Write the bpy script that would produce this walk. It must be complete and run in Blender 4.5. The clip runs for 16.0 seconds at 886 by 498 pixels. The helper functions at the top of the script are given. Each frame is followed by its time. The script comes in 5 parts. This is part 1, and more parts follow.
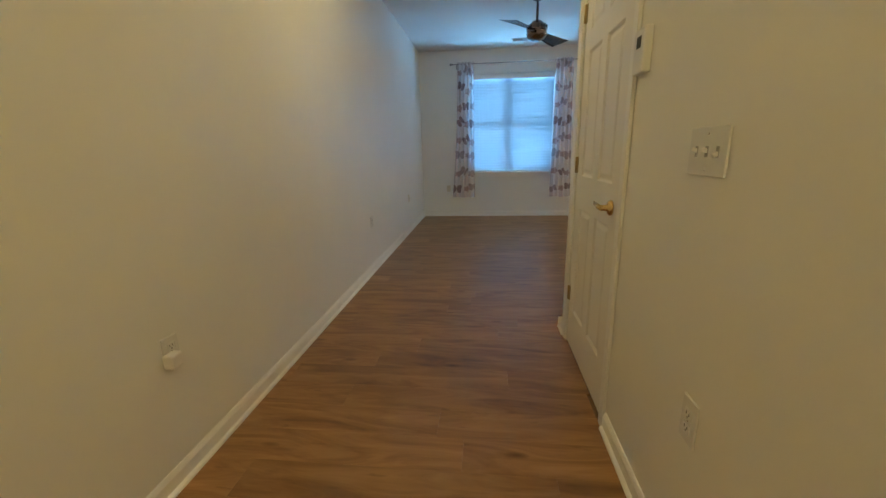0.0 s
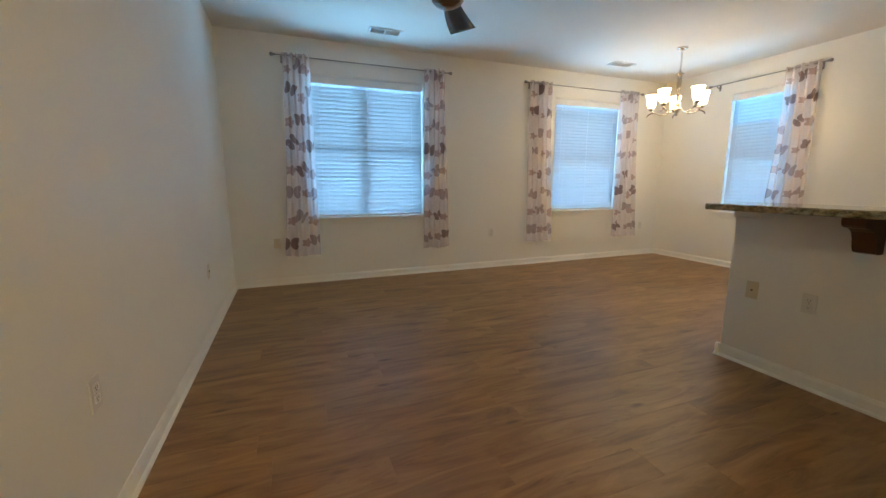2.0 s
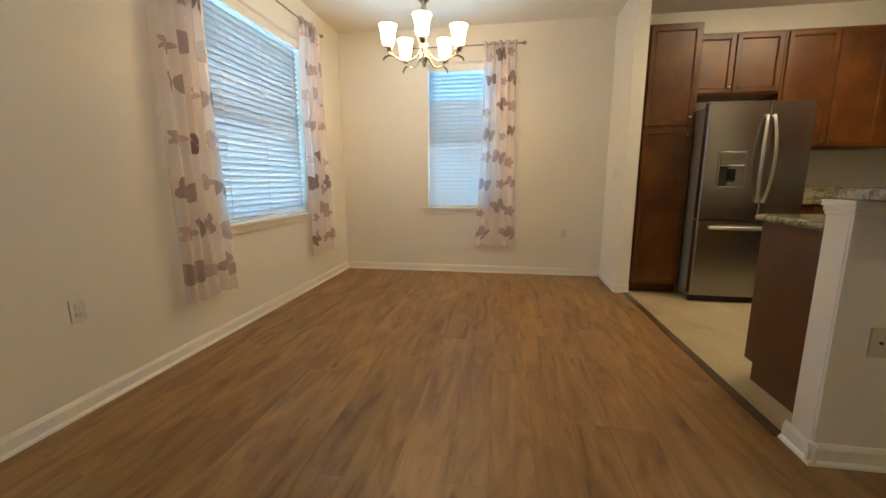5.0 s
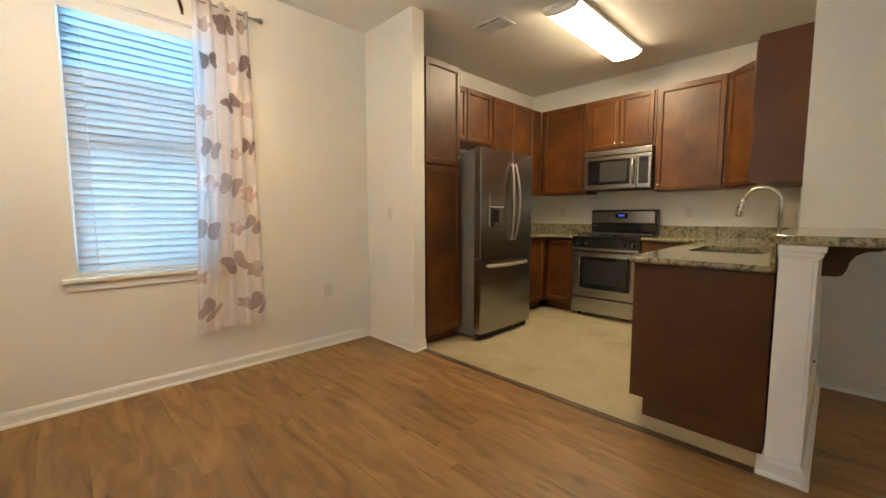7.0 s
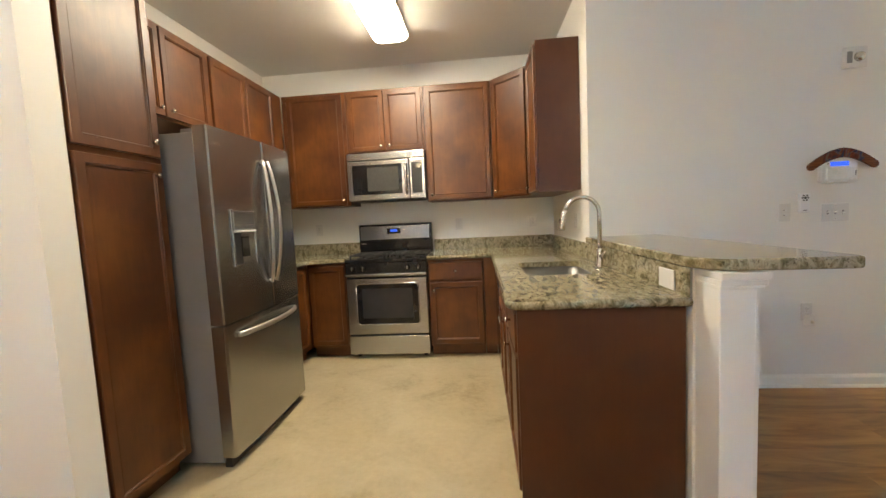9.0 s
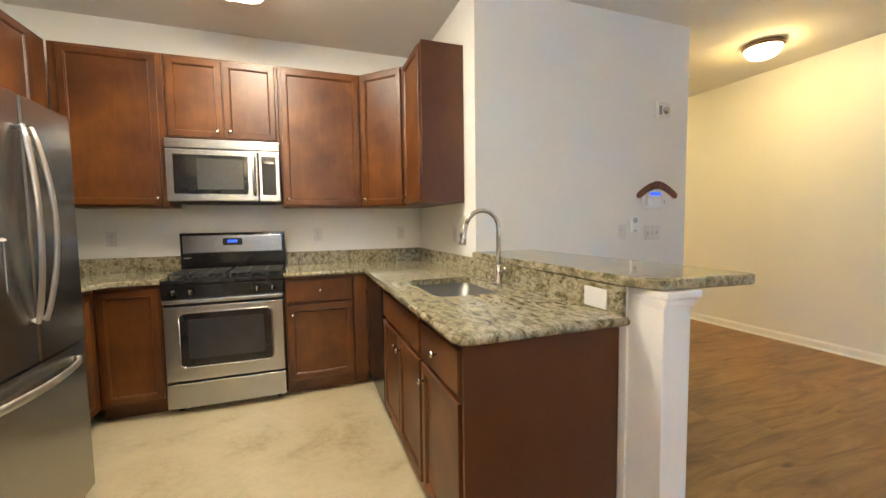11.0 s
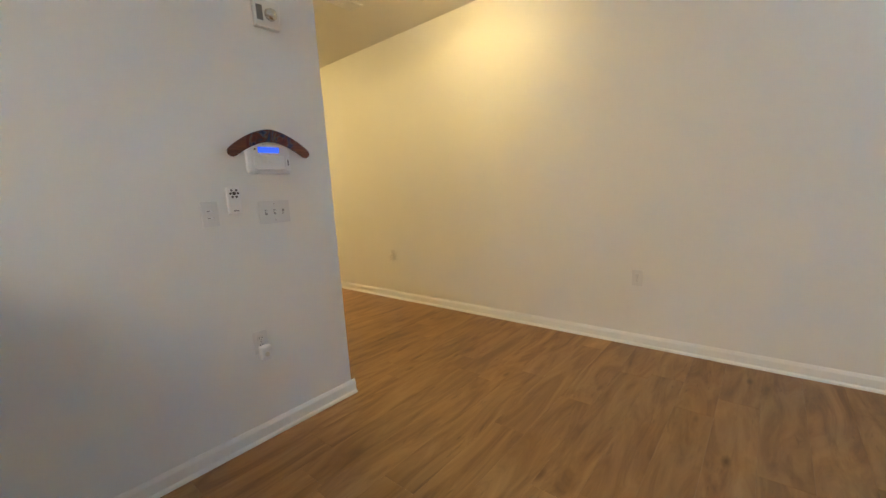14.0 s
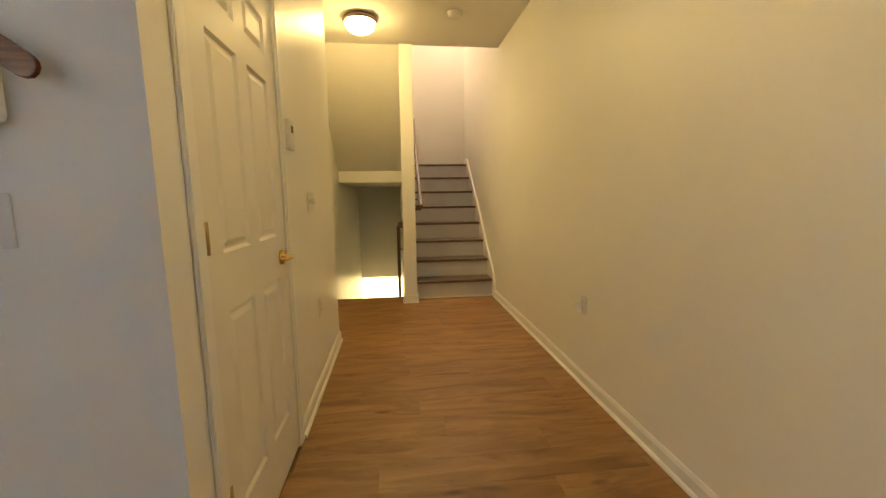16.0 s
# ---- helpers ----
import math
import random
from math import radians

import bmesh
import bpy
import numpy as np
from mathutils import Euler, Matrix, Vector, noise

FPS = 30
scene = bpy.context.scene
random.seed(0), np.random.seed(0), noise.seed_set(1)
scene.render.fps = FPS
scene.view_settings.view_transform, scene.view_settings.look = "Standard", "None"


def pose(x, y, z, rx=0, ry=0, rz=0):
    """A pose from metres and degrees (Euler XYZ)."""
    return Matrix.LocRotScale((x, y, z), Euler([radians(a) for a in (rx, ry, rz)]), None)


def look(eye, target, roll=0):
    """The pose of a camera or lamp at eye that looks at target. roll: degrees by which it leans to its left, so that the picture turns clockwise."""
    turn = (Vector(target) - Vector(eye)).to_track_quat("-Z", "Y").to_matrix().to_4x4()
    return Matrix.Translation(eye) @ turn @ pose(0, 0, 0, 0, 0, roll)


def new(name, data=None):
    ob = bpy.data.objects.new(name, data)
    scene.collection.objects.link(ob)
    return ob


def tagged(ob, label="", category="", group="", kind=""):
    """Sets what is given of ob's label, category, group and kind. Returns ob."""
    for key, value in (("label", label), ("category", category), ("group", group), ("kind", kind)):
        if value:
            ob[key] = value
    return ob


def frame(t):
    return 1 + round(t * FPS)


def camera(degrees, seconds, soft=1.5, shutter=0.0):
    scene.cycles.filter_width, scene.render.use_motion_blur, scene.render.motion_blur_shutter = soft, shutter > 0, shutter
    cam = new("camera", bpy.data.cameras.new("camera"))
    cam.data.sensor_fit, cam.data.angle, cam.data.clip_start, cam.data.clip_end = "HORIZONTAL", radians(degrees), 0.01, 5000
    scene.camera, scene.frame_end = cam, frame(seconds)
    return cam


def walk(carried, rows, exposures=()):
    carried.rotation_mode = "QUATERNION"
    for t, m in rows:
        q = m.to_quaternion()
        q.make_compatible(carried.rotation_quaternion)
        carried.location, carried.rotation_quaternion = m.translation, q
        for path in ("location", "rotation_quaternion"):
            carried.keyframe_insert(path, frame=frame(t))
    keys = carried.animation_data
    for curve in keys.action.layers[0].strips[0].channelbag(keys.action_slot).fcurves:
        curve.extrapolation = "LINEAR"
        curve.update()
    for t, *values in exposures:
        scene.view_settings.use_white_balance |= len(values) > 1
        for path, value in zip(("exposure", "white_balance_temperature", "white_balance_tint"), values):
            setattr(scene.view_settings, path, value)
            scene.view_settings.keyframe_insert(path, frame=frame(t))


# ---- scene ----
cam = camera(97.5, 16.0)
PATH = [
    (0, (0.206, 0.12, 1.225), (-0.009, 2.045, 0.727), -1.3),
    (0.5, (0.05, 0.627, 1.205), (-0.007, 2.579, 0.776), -0.7),
    (1, (-0.084, 1.209, 1.208), (0.083, 3.165, 0.825), -0.3),
    (1.5, (-0.22, 1.792, 1.225), (0.211, 3.714, 0.88), -0.1),
    (2, (-0.298, 2.385, 1.215), (0.421, 4.222, 0.883), -0.0),
    (2.3, (-0.299, 2.736, 1.231), (0.595, 4.497, 0.916), -0.4),
    (2.5, (-0.272, 2.986, 1.255), (0.757, 4.673, 0.94), -1.2),
    (3, (-0.151, 3.565, 1.261), (1.144, 5.061, 0.97), -0.8),
    (3.5, (0.001, 4.102, 1.212), (1.524, 5.342, 0.836), -1.7),
    (3.7, (0.076, 4.307, 1.178), (1.663, 5.457, 0.78), -1.7),
    (5.8, (1.553, 5.898, 1.113), (3.498, 5.528, 0.831), 0.5),
    (6, (1.708, 6.023, 1.112), (3.614, 5.484, 0.835), 0.6),
    (6.5, (2.109, 6.221, 1.145), (3.837, 5.245, 0.903), 0.3),
    (7, (2.473, 6.34, 1.182), (3.895, 4.945, 1.005), -0.1),
    (7.5, (2.762, 6.277, 1.197), (3.773, 4.558, 1.04), -0.3),
    (8, (3.025, 6.084, 1.229), (3.629, 4.185, 1.055), -1.3),
    (8.2, (3.123, 5.971, 1.244), (3.574, 4.031, 1.053), -2.0),
    (10.3, (3.711, 4.982, 1.29), (3.603, 2.987, 1.192), -1.4),
    (10.5, (3.734, 4.998, 1.296), (3.475, 3.018, 1.188), -1.2),
    (11, (3.77, 5.071, 1.288), (3.094, 3.193, 1.154), -0.8),
    (11.5, (3.71, 5.112, 1.288), (2.624, 3.441, 1.117), -0.7),
    (12, (3.623, 5.138, 1.269), (2.208, 3.741, 1.051), -0.9),
    (12.5, (3.424, 5.137, 1.256), (1.822, 3.971, 0.987), -1.8),
    (13, (3.047, 5.071, 1.268), (1.406, 3.967, 0.965), -2.9),
    (13.5, (2.572, 4.916, 1.269), (0.97, 3.764, 0.944), -3.1),
    (14, (2.097, 4.666, 1.249), (0.593, 3.383, 0.946), -3.4),
    (14.5, (1.583, 4.445, 1.266), (0.26, 2.971, 0.983), -3.1),
    (15, (1.066, 4.213, 1.256), (0.030, 2.522, 0.997), -2.9),
    (15.5, (0.608, 3.902, 1.232), (-0.038, 2.024, 0.997), -1.9),
    (16, (0.228, 3.593, 1.223), (-0.008, 1.625, 0.956), -0.8),
]
EXPOSURES = [
    (0, 0.42, 6000, 10), (0.5, 0.58, 6000, 10), (1.0, 0.56, 6100, 11), (1.5, 0.42, 6800, 13), (2.5, 0.42, 7500, 14), (3.5, 0.38, 8700, 16), (6, 0.52, 8600, 16), (8, 1.02, 7300, 14),
    (10.5, 1.50, 6500, 14), (12.5, 1.38, 6700, 14), (13.5, 1.22, 6500, 14), (14.5, 1.05, 6800, 14), (15.0, 1.0, 7000, 14), (15.5, 0.88, 7100, 14), (16, 0.80, 7100, 15),
]
walk(cam, [(t, look(eye, target, roll)) for t, eye, target, roll in PATH], EXPOSURES)

# ---- world and light ----
world = bpy.data.worlds.new("sky")
scene.world = world
world.use_nodes = True
wn = world.node_tree.nodes
sky = wn.new("ShaderNodeTexSky")
sky.sky_type, sky.sun_disc = "NISHITA", False
sky.sun_elevation, sky.sun_rotation = radians(35), radians(200)
world.node_tree.links.new(sky.outputs[0], wn["Background"].inputs[0])
wn["Background"].inputs[1].default_value = 0.10
SKY_WATTS = 35.0     # daylight on each square metre outside a window
HALL_GLOW, CHANDELIER_GLOW, TUBE_GLOW = 46.0, 29.0, 22.0
WARM, NEUTRAL = (1.0, 0.745, 0.29), (1.0, 0.92, 0.70)


def lamp_area(name, m, sx, sy, watts, colour):
    d = bpy.data.lights.new(name, "AREA")
    d.shape, d.size, d.size_y, d.energy, d.color = "RECTANGLE", sx, sy, watts, colour
    ob = new(name, d)
    ob.matrix_world = m
    return ob


# ---- plan, in metres ----
WX, EX, NY, SY, CZ = -0.95, 5.66, 7.375, 1.40, 2.85      # west, east, north wall faces, kitchen's south wall, ceiling
HX, BY, KX = 0.74, 2.675, 2.67                            # hall's east wall, panel wall's face, kitchen's west wall
HE = 0.28                                                # south end of the hall's east wall
SX, STY = 1.05, -0.87                                    # stair well's east wall, edge of the hall's ceiling

# ---- materials ----
MATS = {}


def shader(name):
    m = bpy.data.materials.new(name)
    m.use_nodes = True
    MATS[name] = m
    nt = m.node_tree
    return m, nt, nt.nodes["Principled BSDF"], nt.nodes.new("ShaderNodeTexCoord").outputs["Object"]


def add(nt, kind, **values):
    n = nt.nodes.new(kind)
    for k, v in values.items():
        n.inputs[k.replace("_", " ")].default_value = v
    return n


def ramp(nt, fac, stops):
    r = nt.nodes.new("ShaderNodeValToRGB")
    el = r.color_ramp.elements
    while len(el) < len(stops):
        el.new(0.5)
    for e, (p, c) in zip(el, stops):
        e.position, e.color = p, (*c, 1)
    nt.links.new(fac, r.inputs[0])
    return r.outputs[0]


def scaled(nt, co, s):
    mp = nt.nodes.new("ShaderNodeMapping")
    mp.inputs["Scale"].default_value = s
    nt.links.new(co, mp.inputs[0])
    return mp.outputs[0]


def noise_of(nt, co, scale, detail=4, rough=0.55, warp=0.0):
    n = add(nt, "ShaderNodeTexNoise", Scale=scale, Detail=detail, Roughness=rough, Distortion=warp)
    nt.links.new(co, n.inputs["Vector"])
    return n.outputs["Fac"]


def bump(nt, bsdf, fac, strength, distance):
    b = add(nt, "ShaderNodeBump", Strength=strength, Distance=distance)
    nt.links.new(fac, b.inputs["Height"])
    nt.links.new(b.outputs[0], bsdf.inputs["Normal"])


def plain(name, colour, rough=0.5, metal=0.0, vary=0.08, scale=6.0, grain=0.0, grain_scale=300.0, coat=0.0):
    """Paint, plastic or metal with a slow and a fine variation."""
    m, nt, b, co = shader(name)
    lo, hi = [max(c * (1 - vary), 0) for c in colour], [min(c * (1 + vary), 1) for c in colour]
    nt.links.new(ramp(nt, noise_of(nt, co, scale), [(0.3, lo), (0.7, hi)]), b.inputs["Base Color"])
    r = nt.nodes.new("ShaderNodeMapRange")
    r.inputs["To Min"].default_value, r.inputs["To Max"].default_value = rough * 0.85, min(rough * 1.15, 1)
    nt.links.new(noise_of(nt, co, scale * 3), r.inputs[0])
    nt.links.new(r.outputs[0], b.inputs["Roughness"])
    b.inputs["Metallic"].default_value, b.inputs["Coat Weight"].default_value = metal, coat
    if grain:
        bump(nt, b, noise_of(nt, co, grain_scale, 3), grain, 0.002)
    return m


def wood(name, dark, mid, light, along, rough=0.35, coat=0.3):
    """Stained timber: long grain along the axis given by scale."""
    m, nt, b, co = shader(name)
    rnd = nt.nodes.new("ShaderNodeObjectInfo").outputs["Random"]
    off = add(nt, "ShaderNodeVectorMath")
    off.operation = "MULTIPLY_ADD"
    nt.links.new(rnd, off.inputs[0])
    off.inputs[1].default_value = (17.3, 41.7, 9.1)
    nt.links.new(co, off.inputs[2])
    g = noise_of(nt, scaled(nt, off.outputs[0], along), 6, 6, 0.65, 0.6)
    blot = noise_of(nt, off.outputs[0], 3.2, 3)
    mix = add(nt, "ShaderNodeMath")
    mix.operation = "MULTIPLY_ADD"
    mix.inputs[1].default_value = 0.82
    nt.links.new(blot, mix.inputs[0])
    half = add(nt, "ShaderNodeMath")
    half.operation = "MULTIPLY"
    half.inputs[1].default_value = 0.22
    nt.links.new(g, half.inputs[0])
    nt.links.new(half.outputs[0], mix.inputs[2])
    nt.links.new(ramp(nt, mix.outputs[0], [(0.36, dark), (0.52, mid), (0.68, light)]), b.inputs["Base Color"])
    b.inputs["Roughness"].default_value, b.inputs["Coat Weight"].default_value = rough, coat
    b.inputs["Coat Roughness"].default_value = 0.36
    bump(nt, b, g, 0.08, 0.002)
    return m


wall_paint = plain("wall_paint", (0.82, 0.81, 0.765), 0.42, vary=0.02, scale=1.3, grain=0.10, grain_scale=160)
ceiling_paint = plain("ceiling_paint", (0.78, 0.75, 0.69), 0.8, vary=0.02, scale=1.5, grain=0.12, grain_scale=120)
trim_paint = plain("trim_paint", (0.84, 0.83, 0.79), 0.32, vary=0.02, scale=4)
door_paint = plain("door_paint", (0.80, 0.78, 0.72), 0.38, vary=0.02, scale=4, grain=0.05, grain_scale=90)
riser_paint = plain("riser_paint", (0.62, 0.60, 0.62), 0.45, vary=0.05, scale=4)
plate_white = plain("plate_white", (0.72, 0.71, 0.68), 0.3, vary=0.03)
plate_almond = plain("plate_almond", (0.66, 0.60, 0.47), 0.35, vary=0.03)
keypad_white = plain("keypad_white", (0.84, 0.84, 0.83), 0.28, vary=0.02)
toggle_grey = plain("toggle_grey", (0.30, 0.29, 0.27), 0.5)
slot_dark = plain("slot_dark", (0.05, 0.045, 0.04), 0.5)
brass = plain("brass", (0.68, 0.48, 0.18), 0.22, 1.0, 0.1, 20)
aged_brass = plain("aged_brass", (0.40, 0.30, 0.15), 0.38, 1.0, 0.2, 30)
nickel = plain("nickel", (0.62, 0.58, 0.53), 0.25, 1.0, 0.08, 15)
bronze = plain("bronze", (0.26, 0.20, 0.165), 0.24, 1.0, 0.12, 12)
dark_bronze = plain("dark_bronze", (0.12, 0.09, 0.07), 0.4, 0.8, 0.15, 12)
blade_dark = plain("blade_dark", (0.035, 0.03, 0.035), 0.16, 0.0, 0.2, 12)
fridge_grey = plain("fridge_grey", (0.23, 0.23, 0.235), 0.45, 0.3, 0.05, 6, 0.05, 400)
black_gloss = plain("black_gloss", (0.012, 0.012, 0.014), 0.12, 0.0, 0.2, 10)
black_iron = plain("black_iron", (0.02, 0.02, 0.02), 0.55, 0.0, 0.3, 30, 0.2, 200)
screen_mesh = plain("screen_mesh", (0.05, 0.05, 0.049), 0.22, 0.0, 0.08, 60)
recess_grey = plain("recess_grey", (0.022, 0.023, 0.024), 0.55, 0.0, 0.15, 8)
oven_glass = plain("oven_glass", (0.03, 0.03, 0.035), 0.06, 0.0, 0.2, 3)
rod_grey = plain("rod_grey", (0.30, 0.29, 0.29), 0.35, 0.9)
vinyl_frame = plain("vinyl_frame", (0.80, 0.81, 0.82), 0.35, vary=0.02)
bloom_white = plain("bloom_white", (0.82, 0.82, 0.82), 0.25, vary=0.02)
plug_white = plain("plug_white", (0.78, 0.76, 0.72), 0.35)
rubber = plain("rubber", (0.03, 0.03, 0.03), 0.8)
cherry = wood("cherry", (0.060, 0.0155, 0.0032), (0.104, 0.0315, 0.0060), (0.165, 0.056, 0.0105), (7, 7, 0.8), 0.40, 0.12)
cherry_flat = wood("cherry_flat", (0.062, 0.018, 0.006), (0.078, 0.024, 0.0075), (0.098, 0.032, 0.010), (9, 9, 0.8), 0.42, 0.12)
tread_wood = wood("tread_wood", (0.05, 0.028, 0.016), (0.10, 0.055, 0.03), (0.15, 0.085, 0.05), (1, 12, 12), 0.4, 0.2)
rail_wood = wood("rail_wood", (0.045, 0.02, 0.01), (0.075, 0.035, 0.018), (0.1, 0.05, 0.028), (12, 2, 2), 0.4, 0.2)


def make_plank():
    m, nt, b, co = shader("plank")
    rnd = nt.nodes.new("ShaderNodeObjectInfo").outputs["Random"]
    off = add(nt, "ShaderNodeVectorMath")
    off.operation = "MULTIPLY_ADD"
    nt.links.new(rnd, off.inputs[0])
    off.inputs[1].default_value = (53.1, 27.7, 11.3)
    nt.links.new(co, off.inputs[2])
    v = off.outputs[0]
    fine = noise_of(nt, scaled(nt, v, (0.55, 8, 1)), 4, 6, 0.6, 0.6)
    broad = noise_of(nt, scaled(nt, v, (0.9, 4.6, 1)), 2.0, 5, 0.58, 1.2)
    knots = add(nt, "ShaderNodeTexVoronoi", Scale=1.0)
    nt.links.new(scaled(nt, v, (1.9, 5.2, 1)), knots.inputs["Vector"])
    base = ramp(nt, broad, [(0.27, (0.150, 0.072, 0.031)), (0.40, (0.238, 0.117, 0.043)), (0.56, (0.325, 0.174, 0.067)), (0.78, (0.420, 0.238, 0.100))])
    shade = ramp(nt, fine, [(0.34, (0.76, 0.73, 0.70)), (0.54, (1, 1, 1))])
    spot = ramp(nt, knots.outputs["Distance"], [(0.02, (0.30, 0.22, 0.15)), (0.11, (1, 1, 1))])
    tone = nt.nodes.new("ShaderNodeMapRange")
    tone.inputs["To Min"].default_value, tone.inputs["To Max"].default_value = 0.88, 1.1
    nt.links.new(rnd, tone.inputs[0])
    dash = ramp(nt, noise_of(nt, scaled(nt, v, (5, 26, 1)), 1.6, 2, 0.5, 0.3), [(0.24, (0.35, 0.30, 0.26)), (0.34, (1, 1, 1))])
    col = base
    for other, amount in ((shade, 0.28), (spot, 0.85), (dash, 0.40), (tone.outputs[0], 1.0)):
        x = nt.nodes.new("ShaderNodeMix")
        x.data_type, x.blend_type = "RGBA", "MULTIPLY"
        x.inputs[0].default_value = amount
        nt.links.new(col, x.inputs[6])
        nt.links.new(other, x.inputs[7])
        col = x.outputs[2]
    nt.links.new(col, b.inputs["Base Color"])
    b.inputs["Roughness"].default_value = 0.40
    b.inputs["Specular IOR Level"].default_value = 0.5
    bump(nt, b, fine, 0.12, 0.0012)
    return m


def make_granite():
    m, nt, b, co = shader("granite")
    v = scaled(nt, co, (1.9, 0.8, 1.4))
    a = noise_of(nt, v, 19, 7, 0.66, 0.6)
    c = noise_of(nt, v, 48, 5, 0.7, 0.3)
    col = ramp(nt, a, [(0.28, (0.045, 0.04, 0.025)), (0.40, (0.17, 0.15, 0.082)), (0.49, (0.285, 0.25, 0.16)), (0.58, (0.43, 0.39, 0.28)), (0.66, (0.245, 0.195, 0.112)), (0.80, (0.52, 0.49, 0.39))])
    dark = ramp(nt, c, [(0.34, (0.22, 0.18, 0.12)), (0.46, (1, 1, 1))])
    x = nt.nodes.new("ShaderNodeMix")
    x.data_type, x.blend_type = "RGBA", "MULTIPLY"
    x.inputs[0].default_value = 0.85
    nt.links.new(col, x.inputs[6])
    nt.links.new(dark, x.inputs[7])
    nt.links.new(x.outputs[2], b.inputs["Base Color"])
    b.inputs["Roughness"].default_value = 0.09
    return m


def make_vinyl():
    m, nt, b, co = shader("vinyl")
    a = noise_of(nt, co, 2.4, 5, 0.6, 0.5)
    c = noise_of(nt, co, 26, 4, 0.6)
    mix = add(nt, "ShaderNodeMath")
    mix.operation = "MULTIPLY_ADD"
    mix.inputs[1].default_value = 0.35
    nt.links.new(c, mix.inputs[0])
    nt.links.new(a, mix.inputs[2])
    nt.links.new(ramp(nt, mix.outputs[0], [(0.42, (0.31, 0.243, 0.135)), (0.60, (0.435, 0.36, 0.222)), (0.85, (0.51, 0.43, 0.28))]), b.inputs["Base Color"])
    b.inputs["Roughness"].default_value = 0.36
    bump(nt, b, c, 0.06, 0.002)
    return m


def make_steel(name, tone):
    m, nt, b, co = shader(name)
    g = noise_of(nt, scaled(nt, co, (60, 60, 0.6)), 8, 3)
    nt.links.new(ramp(nt, g, [(0.3, (0.93 * tone, 0.92 * tone, 0.90 * tone)), (0.7, (1.07 * tone, 1.06 * tone, 1.03 * tone))]), b.inputs["Base Color"])
    b.inputs["Metallic"].default_value = 1.0
    b.inputs["Roughness"].default_value = 0.27
    bump(nt, b, g, 0.012, 0.001)
    return m


def make_cloth(name, colour, clear, through_share=0.5, rough=0.6):
    """Thin sheet that lets light through: slats and sheer curtains."""
    m, nt, b, co = shader(name)
    out = nt.nodes["Material Output"]
    b.inputs["Base Color"].default_value = (*colour, 1)
    b.inputs["Roughness"].default_value = rough
    nt.links.new(ramp(nt, noise_of(nt, co, 40, 3), [(0.3, [c * 0.94 for c in colour]), (0.7, colour)]), b.inputs["Base Color"])
    t = add(nt, "ShaderNodeBsdfTranslucent", Color=(*colour, 1))
    mix = nt.nodes.new("ShaderNodeMixShader")
    mix.inputs[0].default_value = through_share
    nt.links.new(b.outputs[0], mix.inputs[1])
    nt.links.new(t.outputs[0], mix.inputs[2])
    last = mix
    if clear:
        last = nt.nodes.new("ShaderNodeMixShader")
        last.inputs[0].default_value = clear
        nt.links.new(mix.outputs[0], last.inputs[1])
        nt.links.new(add(nt, "ShaderNodeBsdfTransparent", Color=(1, 1, 1, 1)).outputs[0], last.inputs[2])
    nt.links.new(last.outputs[0], out.inputs[0])
    return m


def glow(name, colour, strength):
    m, nt, b, co = shader(name)
    b.inputs["Base Color"].default_value = (0.8, 0.78, 0.72, 1)
    b.inputs["Emission Color"].default_value = (*colour, 1)
    b.inputs["Emission Strength"].default_value = strength
    b.inputs["Roughness"].default_value = 0.3
    return m


def make_boomerang():
    m, nt, b, co = shader("painted_boomerang")
    swirl = noise_of(nt, co, 12, 3, 0.5, 3.0)
    art = ramp(nt, swirl, [(0.34, (0.012, 0.012, 0.03)), (0.42, (0.05, 0.035, 0.09)), (0.45, (0.13, 0.09, 0.05)), (0.49, (0.13, 0.018, 0.010)), (0.60, (0.06, 0.012, 0.008)), (0.68, (0.015, 0.02, 0.06))])
    grain = ramp(nt, noise_of(nt, scaled(nt, co, (4, 4, 40)), 4, 3), [(0.3, (0.09, 0.022, 0.008)), (0.7, (0.19, 0.055, 0.02))])
    xyz = nt.nodes.new("ShaderNodeSeparateXYZ")
    nt.links.new(co, xyz.inputs[0])
    off = add(nt, "ShaderNodeMath")
    off.operation = "SUBTRACT"
    off.inputs[1].default_value = 1.106
    nt.links.new(xyz.outputs[0], off.inputs[0])
    far = add(nt, "ShaderNodeMath")
    far.operation = "ABSOLUTE"
    nt.links.new(off.outputs[0], far.inputs[0])
    tip = ramp(nt, far.outputs[0], [(0.118, (0, 0, 0)), (0.124, (1, 1, 1))])
    x = nt.nodes.new("ShaderNodeMix")
    x.data_type = "RGBA"
    nt.links.new(tip, x.inputs[0])
    nt.links.new(art, x.inputs[6])
    nt.links.new(grain, x.inputs[7])
    nt.links.new(x.outputs[2], b.inputs["Base Color"])
    b.inputs["Roughness"].default_value = 0.22
    return m


def make_glass():
    m, nt, b, co = shader("window_glass")
    b.inputs["Transmission Weight"].default_value = 1.0
    b.inputs["Roughness"].default_value = 0.0
    b.inputs["IOR"].default_value = 1.05
    return m


